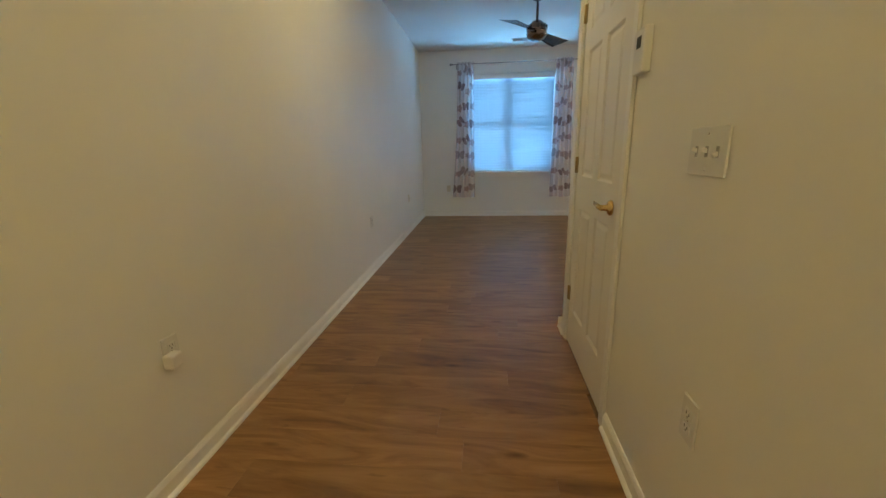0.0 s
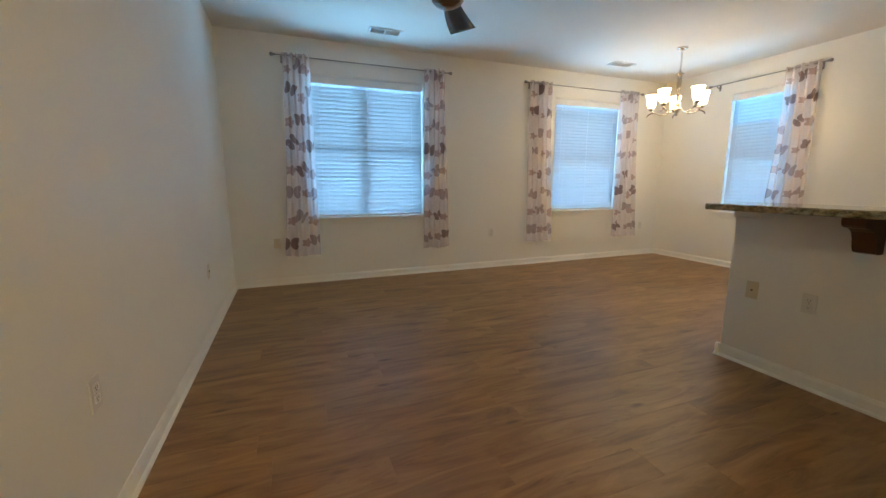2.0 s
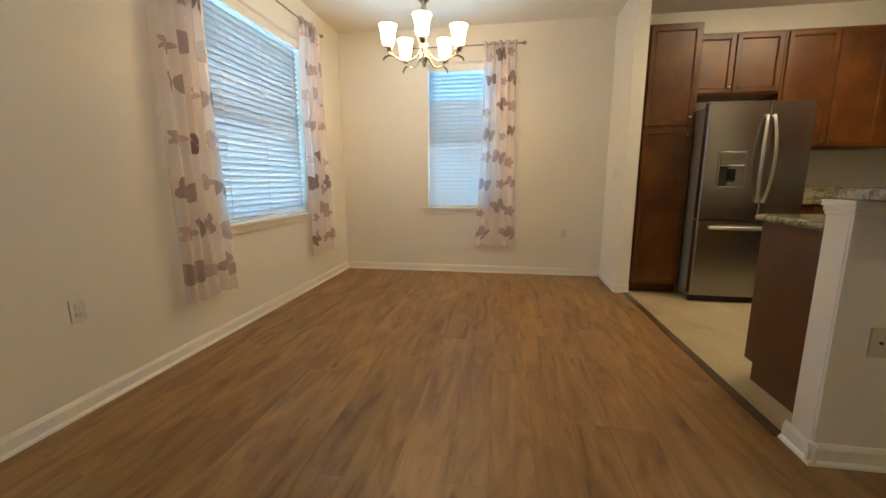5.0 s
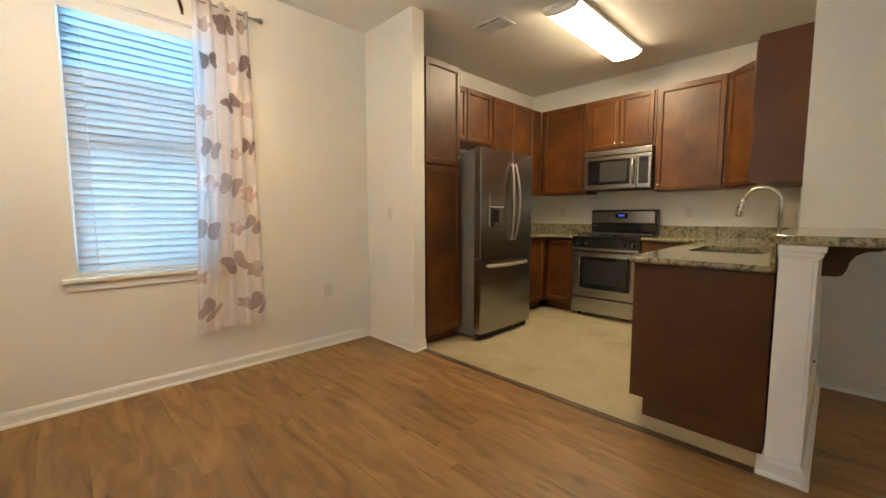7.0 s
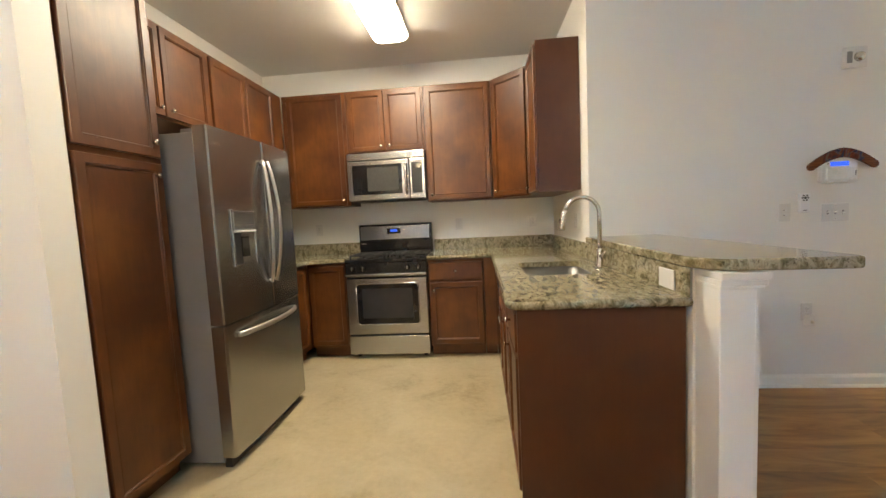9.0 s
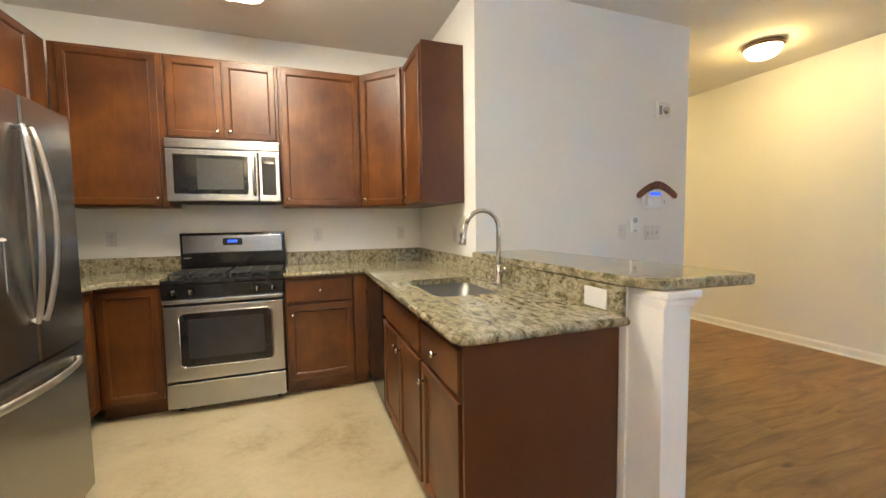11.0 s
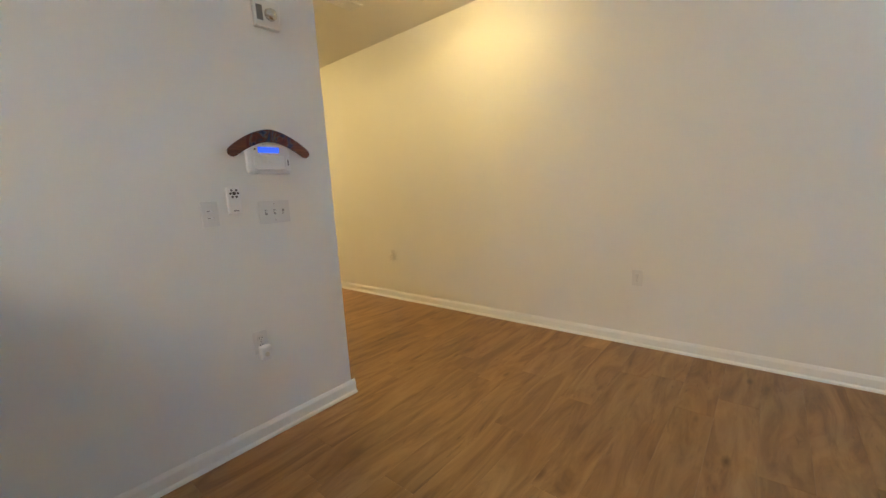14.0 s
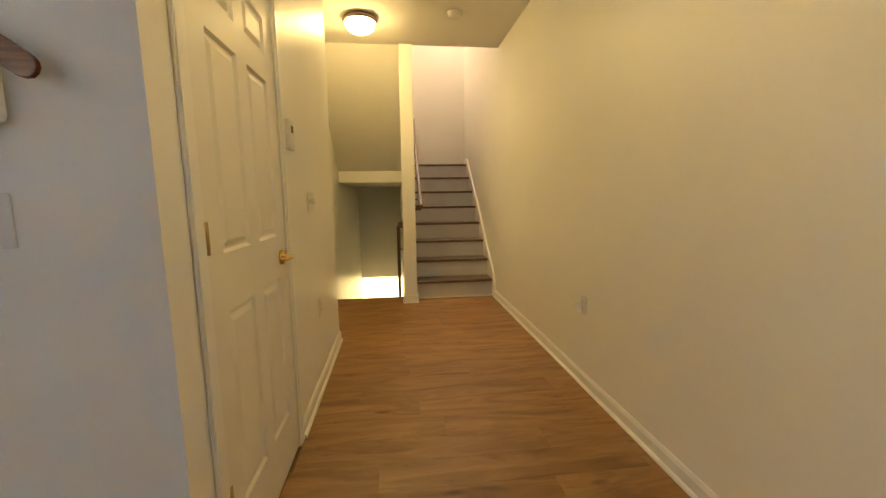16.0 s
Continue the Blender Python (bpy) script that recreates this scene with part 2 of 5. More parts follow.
plank_wood, granite, vinyl, steel = make_plank(), make_granite(), make_vinyl(), make_steel("steel", 0.43)
fridge_steel = make_steel("fridge_steel", 0.38)
sink_steel = plain("sink_steel", (0.24, 0.24, 0.24), 0.42, 1.0, 0.05, 8)
handle_steel = plain("handle_steel", (0.60, 0.585, 0.56), 0.42, 1.0, 0.05, 12)
slat_white = make_cloth("slat_white", (0.66, 0.66, 0.68), 0.0, 0.04, 0.30)
sheer_pink = make_cloth("sheer_pink", (0.93, 0.86, 0.885), 0.40)
print_brown = make_cloth("print_brown", (0.25, 0.175, 0.175), 0.10, 0.4, 0.85)
print_grey = make_cloth("print_grey", (0.43, 0.35, 0.36), 0.30, 0.45, 0.85)
print_pink = make_cloth("print_pink", (0.88, 0.66, 0.66), 0.62, 0.5, 0.85)
boomerang_paint, window_glass = make_boomerang(), make_glass()
bowl_glow = glow("bowl_glow", WARM, HALL_GLOW)
living_glow = glow("living_glow", WARM, HALL_GLOW * 0.6)
shade_glow = glow("shade_glow", (1.0, 0.77, 0.44), CHANDELIER_GLOW)
inner_glow = glow("inner_glow", (1.0, 0.77, 0.44), CHANDELIER_GLOW * 0.05)
upper_glow = glow("upper_glow", (1.0, 0.74, 0.50), 125.0)
tube_glow = glow("tube_glow", NEUTRAL, TUBE_GLOW)
screen_blue = glow("screen_blue", (0.02, 0.11, 0.95), 0.55)
screen_blue.node_tree.nodes["Principled BSDF"].inputs["Base Color"].default_value = (0.02, 0.04, 0.2, 1)


# ---- builders ----
def box(bm, x0, x1, y0, y1, z0, z1, bevel=0.0, m=None):
    made = bmesh.ops.create_cube(bm, size=1.0, matrix=Matrix.LocRotScale(((x0 + x1) / 2, (y0 + y1) / 2, (z0 + z1) / 2), None, (abs(x1 - x0), abs(y1 - y0), abs(z1 - z0))))
    vs = made["verts"]
    if bevel:
        es = {e for v in vs for e in v.link_edges}
        out = bmesh.ops.bevel(bm, geom=list(es), offset=bevel, segments=2, affect="EDGES", profile=0.5)
        vs = out["verts"]
    if m is not None:
        bmesh.ops.transform(bm, matrix=m, verts=vs)
    return vs


def boxed(x0, x1, y0, y1, z0, z1, bevel=0.0, m=None):
    bm = bmesh.new()
    box(bm, x0, x1, y0, y1, z0, z1, bevel, m)
    return bm


def tube(bm, pts, r, seg=10, closed_ends=True):
    """A round bar through the points; r is one radius or one for each point."""
    pts = [Vector(p) for p in pts]
    rs = r if isinstance(r, (list, tuple)) else [r] * len(pts)
    rings, side = [], None
    for i, p in enumerate(pts):
        d = (pts[min(i + 1, len(pts) - 1)] - pts[max(i - 1, 0)]).normalized()
        if side is None:
            side = d.orthogonal().normalized()
        side = (side - d * side.dot(d)).normalized()
        up = d.cross(side)
        rings.append([bm.verts.new(p + rs[i] * (math.cos(a) * side + math.sin(a) * up)) for a in (2 * math.pi * k / seg for k in range(seg))])
    for a, b in zip(rings, rings[1:]):
        for k in range(seg):
            bm.faces.new((a[k], a[(k + 1) % seg], b[(k + 1) % seg], b[k])).smooth = True
    if closed_ends:
        bm.faces.new(rings[0][::-1])
        bm.faces.new(rings[-1])
    return bm


def tubed(pts, r, seg=10):
    return tube(bmesh.new(), pts, r, seg)


def lathe(profile, at=(0, 0, 0), seg=24, m=None):
    """A turned body from (radius, height) pairs."""
    bm = bmesh.new()
    rings = []
    for r, z in profile:
        rings.append([bm.verts.new((r * math.cos(2 * math.pi * k / seg), r * math.sin(2 * math.pi * k / seg), z)) for k in range(seg)] if r > 1e-5 else [bm.verts.new((0, 0, z))])
    for a, b in zip(rings, rings[1:]):
        for k in range(seg):
            f = [a[k % len(a)], a[(k + 1) % len(a)], b[(k + 1) % len(b)], b[k % len(b)]]
            f = list(dict.fromkeys(f))
            if len(f) > 2:
                bm.faces.new(f).smooth = True
    bmesh.ops.transform(bm, matrix=Matrix.Translation(at) @ (m or Matrix()), verts=bm.verts[:])
    bmesh.ops.recalc_face_normals(bm, faces=bm.faces[:])
    return bm


def extrude(outline, depth, m=None, bevel=0.0):
    """A flat outline in x, z pushed along y by depth."""
    bm = bmesh.new()
    f = bm.faces.new([bm.verts.new((x, 0, z)) for x, z in outline])
    r = bmesh.ops.extrude_face_region(bm, geom=[f])
    bmesh.ops.translate(bm, vec=(0, depth, 0), verts=[v for v in r["geom"] if isinstance(v, bmesh.types.BMVert)])
    bmesh.ops.recalc_face_normals(bm, faces=bm.faces[:])
    if bevel:
        bmesh.ops.bevel(bm, geom=bm.edges[:], offset=bevel, segments=2, affect="EDGES", profile=0.5)
    if m is not None:
        bmesh.ops.transform(bm, matrix=m, verts=bm.verts[:])
    return bm


def mesh_of(name, bm, material):
    me = bpy.data.meshes.new(name)
    bm.to_mesh(me)
    bm.free()
    me.materials.append(material)
    return me


def part(name, bm, material, parent, label=""):
    ob = new(name, mesh_of(name, bm, material))
    ob.parent = parent
    ob.matrix_parent_inverse = parent.matrix_basis.inverted() if parent.type == "EMPTY" else Matrix()
    return tagged(ob, label)


def thing(name, at, label, category, group="", kind=""):
    e = new(name)
    e.empty_display_size = 0.1
    e.matrix_basis = Matrix.Translation(at)
    return tagged(e, label, category, group, kind)


def solid(name, bm, material, label, category, kind="", group=""):
    return tagged(new(name, mesh_of(name, bm, material)), label, category, group, kind)


def faced(x, y, z, turn):
    """Local x to the right, y to the back and z up, for someone who looks at the front."""
    return pose(x, y, z, 0, 0, turn)


NORTH, WEST, EAST, SOUTH = 180, -90, 90, 0      # which way a front faces

# ---- structure ----
def wall(name, boxes, label, material=wall_paint):
    bm = bmesh.new()
    for b in boxes:
        box(bm, *b)
    return solid(name, bm, material, label, "wall", "structure")


def pierced(along, a0, a1, back, face, z0, z1, holes):
    """Boxes of a wall from a0 to a1 with holes (h0, h1, zb, zt)."""
    out, a = [], a0
    for h0, h1, zb, zt in sorted(holes):
        out += [(a, h0, z0, z1), (h0, h1, z0, zb), (h0, h1, zt, z1)]
        a = h1
    out.append((a, a1, z0, z1))
    lo, hi = min(back, face), max(back, face)
    return [(p, q, lo, hi, zb, zt) if along == "x" else (lo, hi, p, q, zb, zt) for p, q, zb, zt in out if zt - zb > 1e-4]


T = 0.15
W1, W2, W3 = (-0.06, 1.375), (3.445, 4.70), (5.53, 6.29)
WZ0, WZ1 = 0.80, 2.47
wall("wall_north", pierced("x", WX - T, EX + T, NY + T, NY, 0, CZ, [(*W1, WZ0, WZ1), (*W2, WZ0, WZ1)]), "cream painted wall with two blind-covered windows")
wall("wall_east", pierced("y", SY - T, NY, EX + T, EX, 0, CZ, [(*W3, WZ0, WZ1)]), "cream painted wall with one narrow window")
wall("wall_west", [(WX - T, WX, -0.87, NY, 0, CZ), (WX - T, WX, -4.1, -0.87, 0, 5.2)], "long cream painted wall of hall and living room")
wall("wall_return", [(4.98, EX, 4.10, 4.225, 0, CZ)], "short cream wall that screens the pantry cupboard")
wall("wall_kitchen_south", [(KX - 0.12, EX, SY - T, SY, 0, CZ)], "cream kitchen wall behind range and cupboards")
wall("wall_kitchen_west", [(KX - 0.12, KX, SY, BY, 0, CZ)], "cream kitchen wall at the end of the sink counter")
wall("wall_panel", [(HX, KX - 0.12, BY - 0.12, BY, 0, CZ)], "white wall with alarm panel and switches")
DOOR = (1.735, 2.495, 2.045)
wall("wall_hall", pierced("y", HE, BY - 0.12, HX + 0.12, HX, 0, CZ, [(DOOR[0], DOOR[1], 0, DOOR[2])]), "cream hall wall with a closet door")
wall("wall_hall_end", [(HX + 0.12, SX, HE, HE + 0.12, 0, CZ)], "cream wall that closes the hall beside the stairs")
wall("wall_closet_back", [(1.5, 1.6, HE + 0.12, BY - 0.12, 0, CZ)], "cream back wall of the closet")
wall("wall_stair_east", [(SX, SX + 0.12, -5.5, HE, -3.0, 5.2)], "cream side wall of the stairs going down")
wall("wall_stair_south", [(WX - T, 0.0, -3.12, -3.0, 0, 5.2)], "pale wall at the landing of the stairs going up")
wall("wall_stair_below", [(0.12, SX, -5.52, -5.4, -0.62, 1.45), (WX, SX + 0.12, -7.0, -6.9, -3.0, 0)], "olive shaded wall at the foot of the stairs")
wall("wall_stair_middle", [(0.0, 0.12, -3.88, -0.98, -3.0, 5.2), (0.0, 0.12, -6.9, -3.88, -3.0, 1.45)], "cream wall between the two flights of stairs")
wall("wall_stair_upper", [(WX - T, SX + 0.12, STY, STY + 0.12, CZ + 0.15, 5.2), (0.0, SX + 0.12, -4.0, -3.88, 2.0, 5.2)], "cream wall of the upper stair well")
solid("ceiling", boxed(WX - T, EX + T, STY, NY + T, CZ, CZ + 0.15), ceiling_paint, "white textured ceiling over hall, living room and kitchen", "ceiling", "structure")
# out of sight; added to keep open sky from lighting the lower stair well
solid("ceiling_foyer", boxed(WX, SX + 0.12, -7.0, -5.53, -0.62, -0.5), ceiling_paint, "unseen low ceiling added to shut sky light out of the lower stairs", "ceiling", "structure")
wall("wall_foyer_east", [(SX + 0.005, SX + 0.115, -6.9, -5.2, -3.0, -0.62)], "cream wall beside the foot of the stairs")
solid("ceiling_upper", boxed(WX - T, SX + 0.12, -4.0, STY + 0.12, 5.2, 5.3), ceiling_paint, "white ceiling over the upper stairs", "ceiling", "structure")

bm = bmesh.new()
box(bm, 0.12, SX, -5.4, -2.5, 1.45, 1.60)
slope = math.atan2(CZ - 1.60, 2.4 + STY)
ln = math.hypot(CZ - 1.60, 2.4 + STY)
box(bm, 0.12, SX, -ln - 0.05, 0.0, 0.0, 0.2, m=Matrix.Translation((0, STY, CZ)) @ Matrix.Rotation(slope, 4, "X"))
solid("ceiling_stairs", bm, ceiling_paint, "sloping plaster underside of the upper stairs", "ceiling", "structure")
solid("trim_beam", boxed(0.12, SX, -2.5, -2.38, 1.45, 1.615, 0.004), trim_paint, "cream painted beam across the stair opening", "trim", "structure")

floor = solid("floor", boxed(WX - T, EX + T, -1.10, NY + T, -0.25, -0.011), plain("subfloor", (0.16, 0.10, 0.06), 0.8), "wood-look plank floor of hall and living room", "floor", "structure")
solid("floor_kitchen", boxed(KX, EX, SY, 4.125, -0.011, -0.001), vinyl, "beige mottled sheet vinyl floor of the kitchen", "floor", "structure")
solid("floor_lower", boxed(WX, SX + 0.12, -7.0, -4.1, -2.9, -2.8), plain("lower_floor", (0.6, 0.57, 0.5), 0.5), "pale floor at the foot of the stairs", "floor", "structure")
solid("trim_threshold", boxed(KX + 0.01, 4.975, 4.105, 4.16, -0.005, 0.006, 0.003), tread_wood, "dark wooden threshold strip between planks and vinyl", "trim", "structure")

# pony wall with its end post
PX0, PX1, PY = 2.525, 2.662, 4.120
wall("wall_pony", [(PX0, PX1 - 0.004, BY, PY - 0.15, 0, 1.048)], "low cream wall that carries the breakfast bar")
col = thing("wall_post", (2.59, 4.06, 0), "white square post that ends the low wall", "post", kind="structure")
part("shaft", boxed(PX0 + 0.012, PX1 - 0.012, PY - 0.15, PY, 0, 1.02, 0.003), trim_paint, col)
part("plaster_return", boxed(PX0, PX0 + 0.012, PY - 0.15, PY - 0.002, 0, 1.02), wall_paint, col)
bm = bmesh.new()
for d, z0, z1 in ((0.006, 0.990, 1.003), (0.012, 1.003, 1.023), (0.020, 1.023, 1.048)):
    box(bm, PX0 - 0.004 - d, PX1 - 0.010 + d * 0.15, PY - 0.148, PY + d, z0, z1, 0.003)
part("cap_moulding", bm, trim_paint, col)

BASE = [(0, 0), (0.026, 0), (0.024, 0.010), (0.017, 0.017), (0.013, 0.019), (0.013, 0.066), (0.009, 0.076), (0.005, 0.085), (0, 0.087)]


def baseboard(x0, y0, x1, y1):
    """A skirting run; the room is on its left, seen from the start."""
    a, b = Vector((x0, y0, 0)), Vector((x1, y1, 0))
    d = (b - a).normalized()
    n = Vector((-d.y, d.x, 0))
    m = Matrix((Vector((n.x, d.x, 0, x0)), Vector((n.y, d.y, 0, y0)), Vector((0, 0, 1, 0)), Vector((0, 0, 0, 1))))
    solid("baseboard", extrude([(p - 0.001, z) for p, z in BASE], (b - a).length, m), trim_paint, "white moulded wooden baseboard along the wall", "baseboard", "structure")


baseboard(WX, NY, WX, -0.97)
baseboard(EX, NY, WX + 0.026, NY)
baseboard(EX, 4.225 + 0.026, EX, NY - 0.026)
baseboard(4.98 - 0.026, 4.225, EX, 4.225)
baseboard(4.98, 4.10, 4.98, 4.225)
baseboard(HX - 0.026, BY, KX - 0.14, BY)
baseboard(HX, 2.565, HX, BY)
baseboard(HX, HE - 0.02, HX, 1.665)
baseboard(PX0 - 0.004, BY + 0.026, PX0 - 0.004, PY + 0.026)
baseboard(PX0 - 0.030, PY, PX1 + 0.014, PY)
baseboard(PX1 - 0.012, PY, PX1 - 0.012, PY - 0.14)
baseboard(SX, HE, HX + 0.02, HE)
for b in [o for o in scene.objects if o.name.startswith("baseboard")]:
    bmm = bmesh.new()
    bmm.from_mesh(b.data)
    bmesh.ops.recalc_face_normals(bmm, faces=bmm.faces[:])
    bmm.to_mesh(b.data)
    bmm.free()

# ---- stairs ----
RISE, RUN, SY0 = 0.2175, 0.25, -1.0
stairs = thing("stairs", (-0.47, SY0, 0), "stairs going up with dark treads and pale risers", "stairs", kind="structure")
for k in range(8):
    y = SY0 - k * RUN
    part("riser", boxed(WX + 0.002, -0.002, y - 0.02, y, k * RISE, (k + 1) * RISE - 0.03), riser_paint, stairs)
    depth = RUN + 0.02 if k < 7 else 0.249
    part("tread", boxed(WX + 0.002, -0.002, y - depth, y + 0.028, (k + 1) * RISE - 0.03, (k + 1) * RISE, 0.008), tread_wood, stairs)
skirt = extrude([(0.05, 0.0), (0.05, RISE * 0.85), (0.0, RISE + 0.085), (-7 * RUN, 8 * RISE + 0.085), (-8 * RUN - 0.028, 8 * RISE + 0.085), (-8 * RUN - 0.028, 8 * RISE - 0.2), (-0.2, 0)], 0.024, Matrix.Translation((WX + 0.001, SY0 + 0.03, 0)) @ Matrix(((0, 1, 0, 0), (1, 0, 0, 0), (0, 0, 1, 0), (0, 0, 0, 1))))
bmesh.ops.recalc_face_normals(skirt, faces=skirt.faces[:])
part("skirt_board", skirt, trim_paint, stairs)
part("shoe_moulding", boxed(WX + 0.03, -0.03, SY0, SY0 + 0.014, 0, 0.018, 0.004), trim_paint, stairs)
down = thing("stairs", (0.58, -1.1, 0), "stairs going down, wood-look treads in shade", "stairs", kind="structure")
part("nosing", boxed(0.12, SX, -1.135, -1.09, -0.03, 0.004, 0.01), tread_wood, down)
for k in range(1, 13):
    y = -1.10 - (k - 1) * 0.25
    part("riser", boxed(0.122, SX - 0.002, y - 0.02, y, -k * RISE, -(k - 1) * RISE - 0.03), riser_paint, down)
    part("tread", boxed(0.122, SX - 0.002, y - 0.27, y + 0.02, -k * RISE - 0.03, -k * RISE, 0.006), tread_wood, down)
post = thing("wall_post", (0.08, -0.9, 0), "cream square post between the two flights", "post", kind="structure")
part("shaft", boxed(0.006, 0.148, -0.98, -0.828, 0, CZ - 0.001, 0.003), wall_paint, post)
bm = bmesh.new()
box(bm, -0.006, 0.160, -0.98, -0.815, 0, 0.095, 0.004)
box(bm, -0.014, 0.170, -0.98, -0.806, 0, 0.02, 0.004)
part("base_trim", bm, trim_paint, post)


def handrail(x, y0, z0, y1, z1, side):
    t = thing("handrail", (x, y0, z0), "dark wooden handrail with returned end on the stair wall", "handrail")
    d = (Vector((0, y1, z1)) - Vector((0, y0, z0)))
    bm = bmesh.new()
    ang = math.atan2(d.z, -d.y)
    m = Matrix.Translation((x, y0, z0)) @ Matrix.Rotation(-ang, 4, "X")
    box(bm, -0.022, 0.022, -d.length, 0, -0.035, 0.03, 0.012, m)
    part("rail", bm, rail_wood, t)
    part("return_end", boxed(min(x, x + side * 0.075), max(x, x + side * 0.075), y0 - 0.03, y0 + 0.02, z0 - 0.04, z0 + 0.035, 0.008), rail_wood, t)
    for f in (0.12, 0.88):
        p = Vector((x, y0, z0)) + Vector((0, d.y, d.z)) * f
        part("bracket", tubed([p + Vector((0, 0, -0.03)), p + Vector((side * 0.03, 0, -0.07)), p + Vector((side * 0.065, 0, -0.07))], 0.007, 8), dark_bronze, t)


handrail(-0.082, -1.2, 1.10, -2.85, 2.457, 1)
handrail(0.20, -1.05, 0.90, -3.6, -1.30, -1)

# ---- windows ----
def window(name, w0, w1, face, axis, label, mullion):
    """Opening lined in wood, sash frame, glass, stool and apron. axis x: north wall; axis y: east wall."""
    at = ((w0 + w1) / 2, face, WZ0) if axis == "x" else (face, (w0 + w1) / 2, WZ0)
    win = thing(name, at, label, "window", kind="structure")

    def bx(a0, a1, d0, d1, z0, z1, bevel=0.0):
        return boxed(a0, a1, face + d0, face + d1, z0, z1, bevel) if axis == "x" else boxed(face + d0, face + d1, a0, a1, z0, z1, bevel)
    fr = part("window_frame", bx(w0, w0 + 0.05, 0.095, 0.15, WZ0, WZ1, 0.004), vinyl_frame, win)
    for a0, a1, z0, z1 in ((w1 - 0.05, w1, WZ0, WZ1), (w0 + 0.05, w1 - 0.05, WZ1 - 0.05, WZ1), (w0 + 0.05, w1 - 0.05, WZ0, WZ0 + 0.05), (w0 + 0.05, w1 - 0.05, 1.62, 1.665)):
        part("frame_rail", bx(a0, a1, 0.097, 0.148, z0, z1, 0.004), vinyl_frame, fr)
    if mullion:
        c = (w0 + w1) / 2 - 0.05
        part("mullion", bx(c - 0.032, c + 0.032, 0.098, 0.147, WZ0 + 0.05, WZ1 - 0.05, 0.004), vinyl_frame, fr)
    for z0, z1 in ((WZ0 + 0.05, 1.615), (1.67, WZ1 - 0.05)):
        p = part("pane", bx(w0 + 0.05, w1 - 0.05, 0.115, 0.119, z0, z1), window_glass, win)
        p.visible_shadow = False
    part("window_sill", bx(w0 - 0.07, w1 + 0.07, -0.035, 0.085, WZ0 - 0.022, WZ0 + 0.004, 0.005), trim_paint, win)
    part("apron", bx(w0 - 0.05, w1 + 0.05, -0.014, -0.001, WZ0 - 0.075, WZ0 - 0.022, 0.003), trim_paint, win)
    # daylight outside the glass
    wdt, hgt = w1 - w0, WZ1 - WZ0
    c, zc = (w0 + w1) / 2, (WZ0 + WZ1) / 2
    out, low = 0.60, 0.15
    eye, to = ((c, face + out, zc - low), (c, face, zc - low + 0.12)) if axis == "x" else ((face + out, c, zc - low), (face, c, zc - low + 0.12))
    lamp_area("daylight", look(eye, to), wdt + 1.0, hgt + 1.2, SKY_WATTS * (wdt + 1.0) * (hgt + 1.2), (0.21, 0.585, 1.0))
    return win


SLAT_TILT, SLAT_PITCH = 60, 0.047


def blind(w0, w1, face, axis, label):
    at = ((w0 + w1) / 2, face + 0.045, WZ0) if axis == "x" else (face + 0.045, (w0 + w1) / 2, WZ0)
    t = thing("window_blind", at, label, "blind", "horizontal blinds")
    g = 0.012

    def mat4(z):
        return Matrix.Translation((w0 + g, face + 0.045, z)) if axis == "x" else Matrix.Translation((face + 0.045, w0 + g, z)) @ Matrix(((0, 1, 0, 0), (1, 0, 0, 0), (0, 0, 1, 0), (0, 0, 0, 1)))
    ln = w1 - w0 - 2 * g

    def piece(name, bm, z, mat, me=None):
        ob = part(name, bm, mat, t) if me is None else new(name, me)
        if me is not None:
            ob.parent, ob.matrix_parent_inverse = t, t.matrix_basis.inverted()
        ob.matrix_basis = mat4(z)
        return ob
    piece("head_rail", boxed(0, ln, -0.03, 0.03, 0, 0.055, 0.004), WZ1 - 0.061, bloom_white)
    piece("valance", boxed(-0.008, ln + 0.008, -0.038, -0.031, -0.036, 0.044, 0.002), WZ1 - 0.061, bloom_white)
    piece("valance_lip", boxed(-0.010, ln + 0.010, -0.044, -0.031, 0.045, 0.057, 0.003), WZ1 - 0.061, bloom_white)
    piece("bottom_rail", boxed(0, ln, -0.022, 0.022, 0, 0.02, 0.005), WZ0 + 0.012, bloom_white)
    me = None
    z = WZ0 + 0.055
    while z < WZ1 - 0.10:
        if me is None:
            bm = bmesh.new()
            rows = []
            for k in range(5):
                u = (k / 4 - 0.5) * 0.062
                a = radians(-SLAT_TILT)
                arch = 0.006 * (1 - (u / 0.031) ** 2)
                y, zz = u * math.cos(a) - arch * math.sin(a), u * math.sin(a) + arch * math.cos(a)
                rows.append([bm.verts.new((x, y, zz)) for x in (0, ln)])
            for a, b in zip(rows, rows[1:]):
                bm.faces.new((a[0], a[1], b[1], b[0])).smooth = True
            bmesh.ops.solidify(bm, geom=bm.faces[:], thickness=0.0022)
            me = piece("slat", bm, z, slat_white).data
        else:
            piece("slat", None, z, None, me)
        z += SLAT_PITCH
    for f in (0.12, 0.88) if ln < 1.0 else (0.1, 0.5, 0.9):
        for y in (-0.027, 0.027):
            piece("ladder_cord", boxed(ln * f, ln * f + 0.0025, y - 0.001, y + 0.001, WZ0 + 0.03, WZ1 - 0.06), 0, bloom_white)


window("window_1", *W1, NY, "x", "wide window behind closed white blinds, blue daylight", True)
window("window_2", *W2, NY, "x", "window behind closed white blinds, blue daylight", False)
window("window_3", *W3, EX, "y", "narrow window behind closed white blinds", False)
blind(*W1, NY, "x", "closed white slatted blind in the wide window")
blind(*W2, NY, "x", "closed white slatted blind in the dining window")
